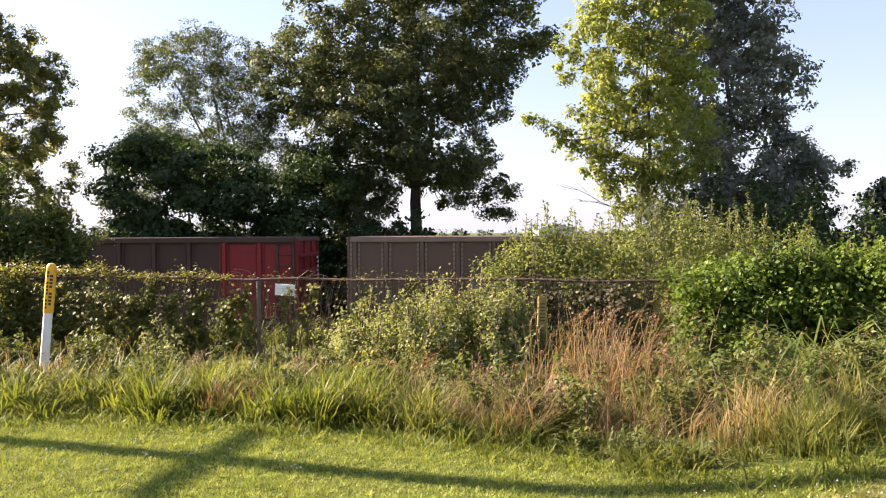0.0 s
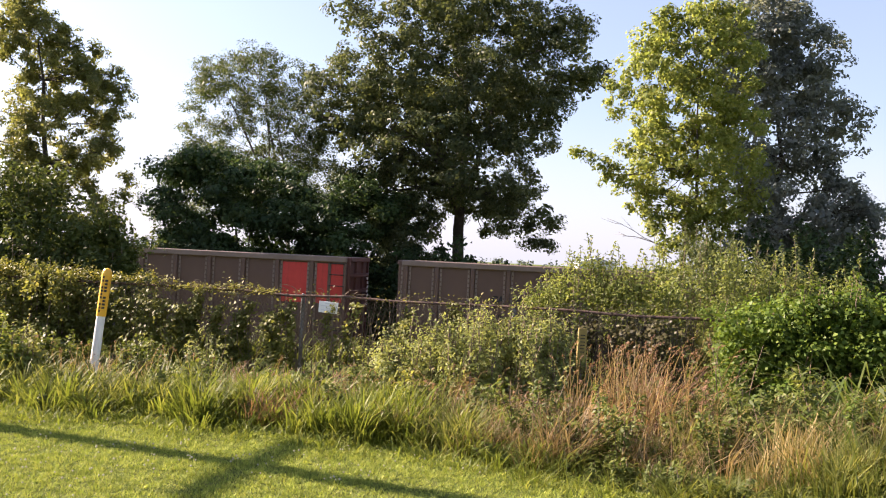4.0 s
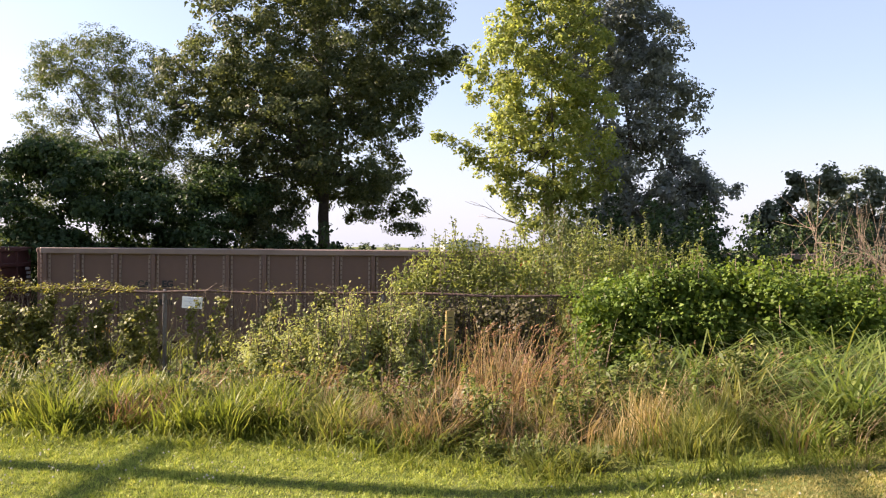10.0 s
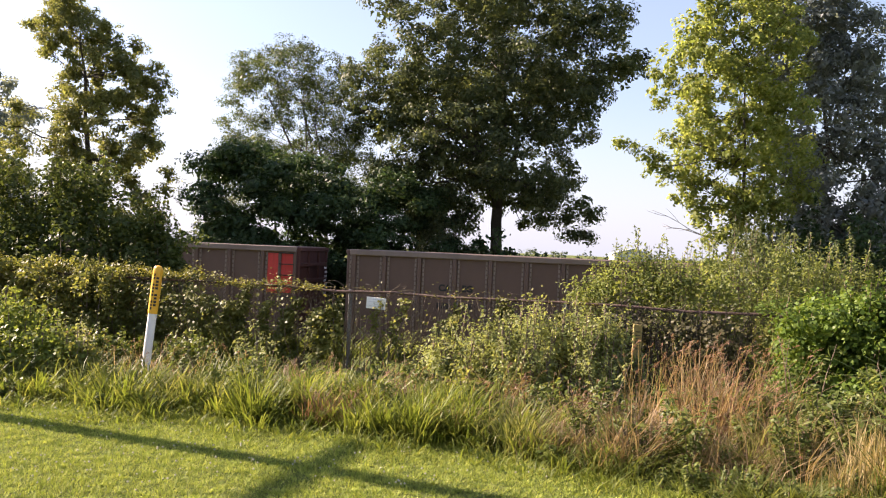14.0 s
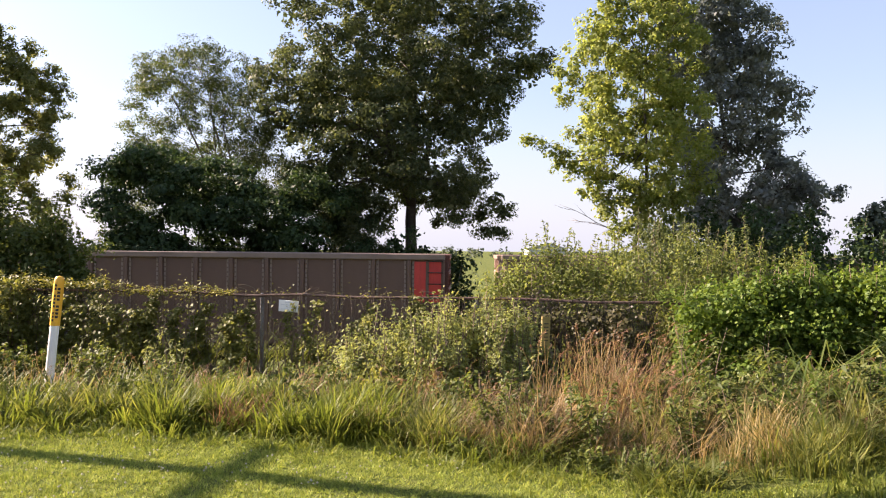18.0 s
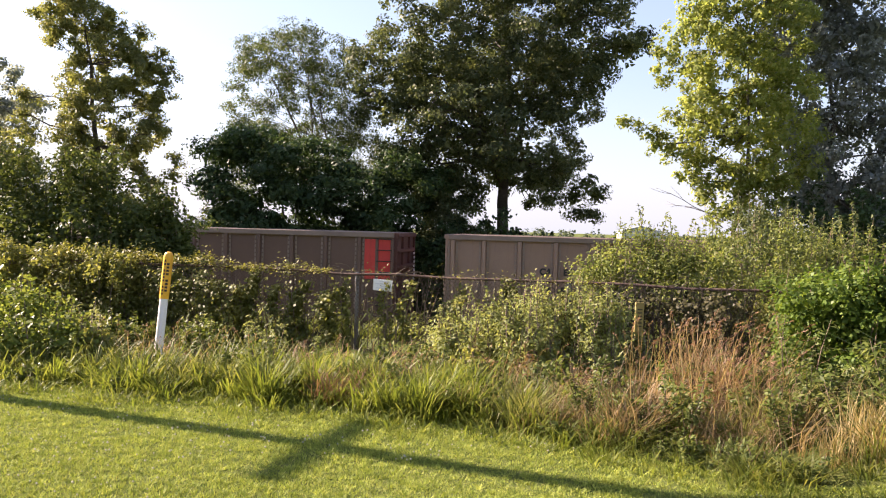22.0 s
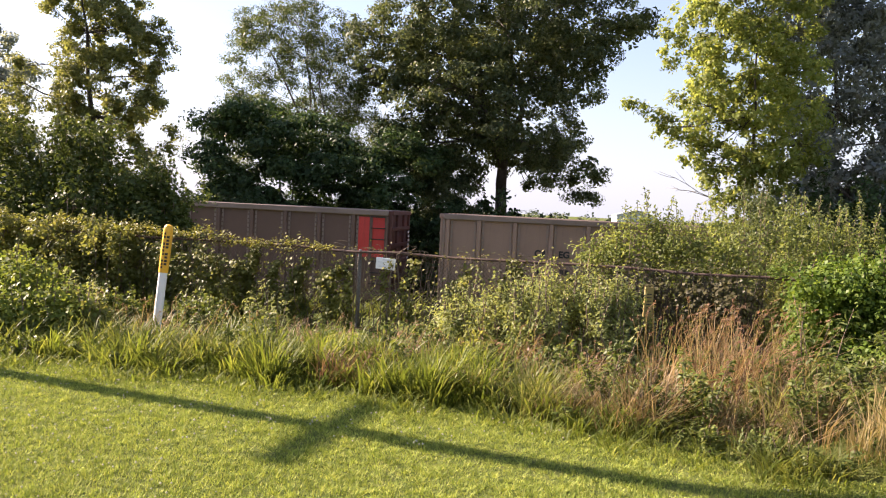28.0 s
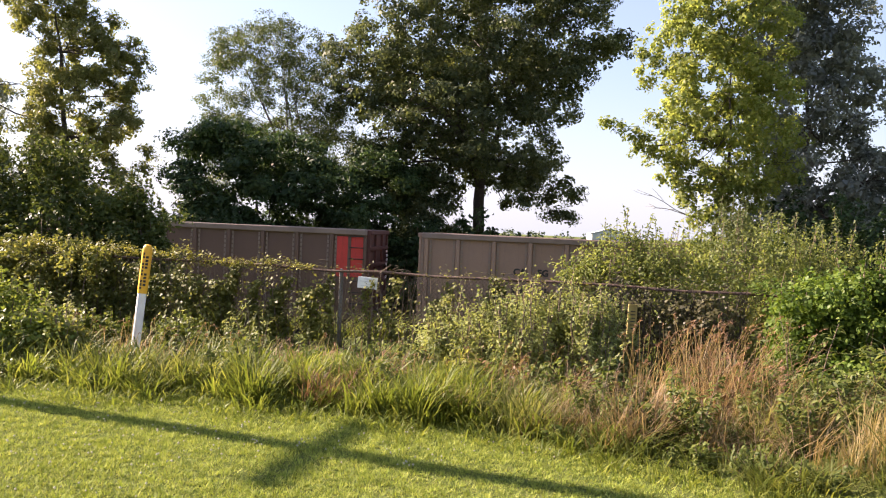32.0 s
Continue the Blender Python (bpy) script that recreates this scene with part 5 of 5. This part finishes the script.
for label, mat, x, y, rx, ry, tufts, per, h, w, lean, bend, wind in (
        ("tan dry grass leaning over at the verge's edge", "straw", 1.4, 6.3, 0.3, 0.25, 13, 22, 0.46, 0.0075, 0.4, 0.3, (0.35, 0.0)),
        ("tan dry grass leaning behind the weeds", "straw", 1.65, 6.75, 0.25, 0.25, 12, 22, 0.56, 0.007, 0.36, 0.2, (0.5, 0.0)),
        ("tall reddish-tan grass standing in a sheaf", "straw", 2.1, 6.95, 0.22, 0.25, 11, 22, 0.74, 0.007, 0.2, 0.15, (0.3, 0.0)),
        ("reddish stalks leaning over the weeds", "rust_grass", 2.3, 6.9, 0.25, 0.3, 12, 24, 0.76, 0.007, 0.3, 0.25, (0.4, 0.0)),
        ("low tangled red-brown grass", "straw", 1.95, 6.05, 0.25, 0.2, 12, 26, 0.34, 0.006, 0.5, 0.5, (1.2, 0.0)),
        ("yellow-green grass mixed with dry stalks", "pale_blade", 2.3, 6.2, 0.3, 0.3, 14, 26, 0.5, 0.007, 0.25, 0.8, (0.3, 0.0)),
        ("pinkish dry grass among green blades", "straw", 2.6, 6.2, 0.18, 0.25, 14, 24, 0.5, 0.006, 0.15, 0.5, (0.2, 0.0)),
        ("golden dry grass standing by the lawn", "golden_blade", 2.68, 5.35, 0.26, 0.2, 15, 22, 0.42, 0.006, 0.1, 0.25, (0.1, 0.0)),
        ("golden dry grass behind the lawn's edge", "golden_blade", 3.0, 5.7, 0.2, 0.2, 8, 22, 0.4, 0.006, 0.12, 0.4, (0.1, 0.0)),
        ("thin upright green grass by the bank", "blade", 3.05, 5.0, 0.35, 0.3, 22, 26, 0.36, 0.008, 0.15, 0.5, (0.1, 0.0)),
        ("thin upright tan-green grass", "pale_blade", 3.1, 5.2, 0.35, 0.3, 10, 22, 0.4, 0.006, 0.15, 0.5, (0.1, 0.0)),
        ("pale arching grass with long blades", "pale_blade", 3.6, 5.5, 0.12, 0.15, 5, 30, 0.62, 0.014, 0.2, 1.3, (0.1, 0.0)),
        ("lush broad-bladed dark green grass", "reed", 4.1, 4.8, 0.45, 0.4, 24, 26, 0.46, 0.018, 0.25, 1.3, (0.05, -0.05)),
        ("lush broad-bladed green grass by the bank", "reed", 5.0, 4.95, 0.5, 0.45, 24, 26, 0.5, 0.018, 0.25, 1.3, (0.05, -0.05)),
        ("bright green reed blades above the rest", "blade", 4.6, 5.8, 0.4, 0.35, 10, 20, 0.58, 0.018, 0.15, 1.3, (0.05, 0.0)),
        ("brown dry grass fanning out over the lawn", "rust_grass", 5.0, 4.75, 0.15, 0.12, 6, 22, 0.36, 0.008, 0.5, 0.7, (1.0, -0.1)),
        ("brown dry grass among the reeds", "straw", 5.4, 5.3, 0.3, 0.3, 10, 22, 0.45, 0.007, 0.3, 0.7, (0.4, 0.0)),
        ("yellowing upright grass in front of the bush", "pale_blade", 0.65, 6.75, 0.35, 0.25, 20, 24, 0.32, 0.007, 0.15, 0.5, (0.1, 0.0)),
        ("tan upright grass in front of the bush", "straw", 0.9, 6.6, 0.3, 0.25, 10, 22, 0.34, 0.006, 0.15, 0.4, (0.2, 0.0)),
        ("bright yellow-green grass clump", "lime", -0.3, 7.05, 0.4, 0.2, 18, 26, 0.42, 0.011, 0.2, 0.4, (0.1, 0.0)),
        ("pale pink dry grass among the green", "rust_grass", -0.95, 7.5, 0.3, 0.2, 9, 24, 0.4, 0.007, 0.4, 0.4, (0.2, 0.0)),
        ("pale pink dry grass by the fence", "rust_grass", -0.7, 7.9, 0.35, 0.25, 9, 24, 0.4, 0.007, 0.3, 0.7, (0.2, 0.0))):
    patch(label, mat, x, y, rx, ry, tufts, per, h, w, lean, bend, int(1000 + 100 * x + 37 * y), wind)


def seed_grass(label, n, x0, x1, a, b, h, seed, lean=0.3, head=0.026):
    """Thin tan stalks, each with a nodding reddish seed head."""
    rng = np.random.default_rng(seed)
    x, y = band(rng, n, x0, x1, a, b)
    foot = on_ground(x, y, 0.02)
    hh = (h * rng.uniform(0.55, 1.1, n))[:, None]
    d = np.stack([rng.normal(0.25, 0.55, n), rng.normal(-0.1, 0.4, n), np.zeros(n)], 1) * lean
    up = np.array([0, 0, 1.0])
    mid = foot + (up * 0.55 + d * 0.35) * hh
    tip = foot + (up + d) * hh
    nod = tip + (d * 0.6 + np.array([0.08, 0, 0.12])) * hh * 0.4
    w = np.array([0.0022, 0.001, 0])
    v = np.stack([foot - w, foot + w, mid + w, mid - w, mid - w, mid + w, tip + w * 0.7, tip - w * 0.7, tip - w * 0.7, tip + w * 0.7, nod + w * 0.4, nod - w * 0.4], 1).reshape(-1, 3)
    root = tagged(empty("seed_grass"), label, "grass", kind="stuff")
    tagged(part("stalks", arrays_mesh("stalks", v, np.arange(12 * n).reshape(-1, 4)), "straw", root), kind="stuff")
    k = 11
    t = rng.uniform(0, 1, (n, k, 1))
    q = (tip[:, None] * (1 - t) + nod[:, None] * t + rng.normal(0, 0.006, (n, k, 3)) * (1.1 - t)).reshape(-1, 3)
    o = unit(rng.normal(0, 1, q.shape))
    tagged(part("seed_heads", leaves("seed_heads", rng, q, o, head, 0.2, 0.3), "rust_grass", root, "reddish brown seed heads"), kind="stuff")


seed_grass("tall reddish seeding grass stalks", 150, 1.7, 2.6, 0.26, 0.46, 0.82, 65, 0.35, 0.032)
seed_grass("sparse seeding grass stalks in the verge", 130, 0.3, 4.6, 0.1, 0.6, 0.5, 77, 0.4)
seed_grass("few pale seeding stalks among the weeds", 100, -6.0, 0.3, 0.25, 0.7, 0.42, 78, 0.4)
verge("cutting_grass", "rough green grass on the cutting's bank", "blade", 8000, -16, 12, 1.05, 2.6, 0.5, 0.02, 0.35, 0.8, 69, 0.3)


def weeds(label, mat, count, x0, x1, a, b, h, size, per, seed, width=0.5, joined=False, places=()):
    """Leafy plants of a few stalks each; joined: all of them in one mesh; places: where they stand, if not spread over a band."""
    rng = np.random.default_rng(seed)
    xs, ys = zip(*places) if places else band(rng, count, x0, x1, a, b)
    all_p, all_o = [], []
    for x, y in zip(xs, ys):
        if -2.0 < x < -0.4 and y > 9.3 or abs(x + 0.345 * y) < 0.3 and y > 8.0:
            continue
        hh = h * rng.uniform(0.6, 1.25)
        g = Geo()
        pts, outs = [], []
        for _ in range(rng.integers(2, 5)):
            e = np.array([rng.normal(0, 0.22), rng.normal(0, 0.15), 1]) * hh * rng.uniform(0.7, 1.1)
            ln = bent((0, 0, -0.05), e, rng, 5, 0.06)
            g.tube(ln, [0.006, 0.005, 0.005, 0.004, 0.002], 4)
            t = rng.uniform(0.15, 1, per)
            u = unit(rng.normal(0, 1, (per, 3)) * np.array([1, 1, 0.4]))
            pts.append(e * t[:, None] + u * size * 0.8)
            outs.append(u * 0.5 + np.array([-0.45, -0.1, 0.55]))
        p, o = np.concatenate(pts), np.concatenate(outs)
        if joined:
            all_p.append(p + np.array([x, y, G(x, y)]))
            all_o.append(o)
            continue
        root = tagged(empty("weed_plant", pose(x, y, G(x, y))), label, "weed", group="weeds in the verge")
        part("leaves", leaves("leaves", rng, p, o, size, width, 0.4), mat, root)
        part("stalk", g, "stem", root)
    if joined:
        me = leaves("weed_growth", rng, np.concatenate(all_p), np.concatenate(all_o), size, width, 0.4)
        tagged(part("weed_growth", me, mat), label, "weeds", kind="stuff")


weeds("low leafy weeds filling the verge", "weed", 110, -8, -0.2, 0.45, 1.0, 0.3, 0.05, 40, 206, joined=True)
weeds("low leafy weeds among the tall grass", "weed", 80, 2.6, 8.5, 0.2, 0.6, 0.34, 0.05, 46, 207, joined=True)
weeds("leafy green weed in the verge", "weed", 60, -6, 1.6, 0.12, 0.98, 0.36, 0.055, 56, 200)
weeds("withered brown weed under the bush", "dry_leaf", 14, 0.3, 2.0, 0.36, 0.56, 0.3, 0.05, 40, 209)
weeds("leafy green weed among dry grass", "weed", 30, 2.4, 5.0, 0.2, 0.6, 0.4, 0.05, 60, 204)
weeds("tall leafy green weed among seeding grass", "weed", 10, 2.6, 3.8, 0.2, 0.5, 0.55, 0.075, 70, 208, 0.35)
weeds("tall pale weed with narrow leaves", "shrub", 30, -5, 2.0, 0.5, 0.98, 0.7, 0.065, 44, 201, 0.3)
weeds("broad-leaved green weed below the hedge", "hedge", 30, 2.6, 8.5, 0.25, 0.6, 0.42, 0.06, 44, 202, 0.7)
weeds("tall leafy green weed between dry grass", "weed", 0, 0, 0, 0, 0, 0.52, 0.06, 80, 210, 0.35, places=((1.8, 6.0), (1.85, 6.15), (1.72, 6.2), (1.95, 6.35), (1.9, 6.5), (2.45, 5.8), (2.6, 6.1), (2.25, 6.2), (2.4, 6.4), (2.8, 6.2), (2.9, 6.6), (1.35, 6.5), (1.6, 6.75), (2.05, 6.85), (2.5, 6.75), (1.2, 6.75), (2.7, 6.9), (1.55, 6.35)))
weeds("low dark leafy weed in front of the dry grass", "weed", 0, 0, 0, 0, 0, 0.17, 0.042, 50, 211, 0.4, places=((1.55, 5.75), (1.7, 5.6), (1.85, 5.45), (2.0, 5.3), (2.15, 5.15), (2.05, 5.45)))
weeds("slender green weed standing above the grass", "weed", 0, 0, 0, 0, 0, 0.95, 0.07, 60, 212, 0.2, places=((2.95, 7.0), (3.0, 7.05)))
weeds("low dark weed at the lawn's edge", "weed", 70, -6, 4.8, 0.05, 0.24, 0.15, 0.04, 40, 203)


def weed_mounds():
    """Rounded mounds of bramble and ivy between the grass and the fence."""
    rng = np.random.default_rng(230)
    for k in range(26):
        x = -7.6 + 8.4 * k / 26 + rng.normal(0, 0.1)
        t = (0.34, 0.62, 0.78)[k % 3] + rng.uniform(-0.07, 0.07)
        y = edge_y(x) + t * (11.2 - 0.3 * x - edge_y(x))
        h, r = rng.uniform(0.22, 0.4), rng.uniform(0.26, 0.4)
        if abs(x + 0.345 * y) < 0.6 and y < 10.2 or -2.6 < x < 0.3 and t > 0.55:
            continue
        shrub("bramble_mound", x, y, [(0.02, r), (h * 0.5, r), (h * 0.85, r * 0.7), (h, r * 0.35)], "low rounded mound of green bramble leaves", "weed" if k % 4 else "vine",
              26, 36, 0.06, 0.13, 240 + k, 7, 0.22, width=0.65, category="bramble", core=120)
    for k, (x, y, h, r) in enumerate(((-4.75, 9.3, 0.75, 0.5), (-5.5, 9.6, 0.85, 0.55), (-4.2, 9.0, 0.5, 0.4), (-4.6, 8.7, 0.4, 0.4), (-5.3, 8.9, 0.45, 0.45))):
        shrub("bramble_mound", x, y, [(0.02, r), (h * 0.5, r), (h * 0.85, r * 0.75), (h, r * 0.4)], "tall sunlit mound of vine leaves before the fence", "mound",
              60, 50, 0.055, 0.16, 330 + k, 16, 0.25, width=0.65, category="bramble", core=250)


weed_mounds()


def reed_clump(x, y, h, n, seed, mat="reed"):
    rng = np.random.default_rng(seed)
    p = np.stack([rng.normal(0, 0.09, n), rng.normal(0, 0.09, n), np.full(n, -0.03)], 1)
    tagged(part("reed_clump", blades("reed_clump", rng, p, h, 0.019, 0.16, 1.3, (0.04, 0.0)), mat, m=pose(x, y, G(x, y))), "clump of broad arching reed blades", "grass clump")


for k, (x, y, h) in enumerate(((3.7, 6.2, 0.72), (5.0, 6.4, 0.6), (5.4, 6.7, 0.8), (5.8, 6.4, 0.7), (4.4, 5.6, 0.5), (6.4, 6.0, 0.62), (4.6, 6.3, 0.6), (5.2, 6.0, 0.58), (5.6, 5.8, 0.55), (6.0, 6.8, 0.8), (6.8, 6.6, 0.7), (4.9, 5.4, 0.4), (4.0, 5.7, 0.5))):
    reed_clump(x, y, h, 46, 300 + k)

# ---- distance ----
def far_woods():
    rng = np.random.default_rng(70)
    c, r = [], []
    for k in range(520):
        a = rng.uniform(-1.1, 1.3)
        d = rng.uniform(330, 520)
        h = rng.uniform(1.0, 3.0) + 2.0 * math.sin(a * 9)
        for _ in range(2):
            c.append((d * math.tan(a * 0.8), d, -2.0 + rng.uniform(0, max(h, 2.5))))
            r.append(rng.uniform(1.6, 2.8))
    p, out = in_clumps(rng, np.array(c), np.array(r), 16)
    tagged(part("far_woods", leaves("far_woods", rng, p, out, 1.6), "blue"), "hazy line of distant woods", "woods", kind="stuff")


far_woods()


def build_shed():
    x, y, z = 36.1, 150.0, G(36.1, 150) + 0.25
    root = tagged(empty("metal_shed", pose(x, y, z, 0, 0, -8)), "grey metal shed with a white side and low gable", "building")
    h = 1.6 - z + 0.6
    gable = lambda e, s: [(-3.4 - e, s, 0), (3.4 + e, s, 0), (3.4 + e, s, h - 0.2), (0, s, h + 0.75), (-3.4 - e, s, h - 0.2)]
    part("wall", Geo().skin([gable(0, 0), gable(0, 14)]), "shed_wall", root)
    part("gable_wall", Geo().skin([gable(-0.1, -0.08), gable(-0.1, -0.01)]), "shed_roof", root, "grey ribbed gable end")
    roof = lambda s: [(-3.6, s, h - 0.19), (0, s, h + 0.8), (3.6, s, h - 0.19), (3.6, s, h - 0.11), (0, s, h + 0.88), (-3.6, s, h - 0.11)]
    part("roof", Geo().skin([roof(-0.2), roof(14.2)]), "shed_roof", root)
    part("door", Geo().box(-1.5, -0.14, 0, 1.5, -0.085, 2.8, 0.01), "shed_wall", root)


build_shed()


# ---- the pole whose shadow lies on the lawn ----
def build_pole():
    x, y = -9.6, 9.66
    root = tagged(empty("utility_pole", pose(x, y, G(x, y))), "tall wooden utility pole with two crossarms", "pole")
    part("pole", Geo().tube([(0, 0, -1), (0, 0, 6), (0, 0, 13)], [0.12, 0.11, 0.1], 12), "pole", root)
    for h, w, thick in ((5.5, 0.42, 0.07), (8.4, 0.55, 0.035)):
        part("crossarm", Geo().skin([[(a * 0.65 - 0.03, a * 1.9, h - thick), (a * 0.65 + 0.03, a * 1.9, h - thick), (a * 0.65 + 0.03, a * 1.9, h + thick), (a * 0.65 - 0.03, a * 1.9, h + thick)] for a in (-w, w)]), "pole", root)


build_pole()


def build_cable():
    a, e = Vector((-26.0, 38.0, 17.99)), Vector((91.5, 40.0, 18.85))
    for q in (a, e):
        root = tagged(empty("utility_pole", pose(q.x, q.y, G(q.x, q.y))), "wooden utility pole that carries the cable", "pole")
        part("pole", Geo().tube([(0, 0, -1), (0, 0, q.z + 0.2 - G(q.x, q.y))], [0.17, 0.12], 10), "pole", root)
    pts = [tuple(a.lerp(e, k / 24)) for k in range(25)]
    tagged(part("overhead_cable", Geo().tube(pts, [0.02] * 25, 6), "wire"), "thin dark overhead cable against the sky", "cable")


build_cable()


# ---- what moves ----
TRAVEL = ((0, -0.11), (0.5, -2.18), (1, -4.21), (1.5, -6.21), (2, -8.18), (2.5, -10.14), (3, -12.10), (3.5, -14.05), (4, -16.00), (4.5, -17.95), (5, -19.89), (5.5, -21.83), (6, -23.76), (6.5, -25.68), (7, -27.60), (7.5, -29.50), (8, -31.36), (8.5, -33.19), (9, -34.98), (9.5, -36.75), (10, -38.47), (10.5, -40.17), (11, -41.82), (11.5, -43.45), (12, -45.04), (12.5, -46.59), (13, -48.12), (13.5, -49.61), (14, -51.07), (14.5, -52.48), (15, -53.83), (15.5, -55.11), (16, -56.33), (16.5, -57.46), (17, -58.50), (17.5, -59.45), (18, -60.31), (18.5, -61.08), (19, -61.78), (19.5, -62.44), (20, -63.05), (20.5, -63.59), (21, -64.01), (21.5, -64.31), (22, -64.50), (22.5, -64.59), (23, -64.62), (32, -64.62))


def motions():
    ts, ss = [t for t, s in TRAVEL], [s for t, s in TRAVEL]
    for car, k in CARS:
        walk(car, [(t, track((s + k * PITCH), 0, RAIL_Z)) for t, s in TRAVEL])
    fine = [0.1 * i for i in range(231)] + [32.0]
    for w in WHEELSETS:
        base = w.matrix_basis.translation.copy()
        walk(w, [(t, Matrix.Translation(base) @ Matrix.Rotation((np.interp(t, ts, ss)) / 0.46, 4, "Y")) for t in fine])


motions()
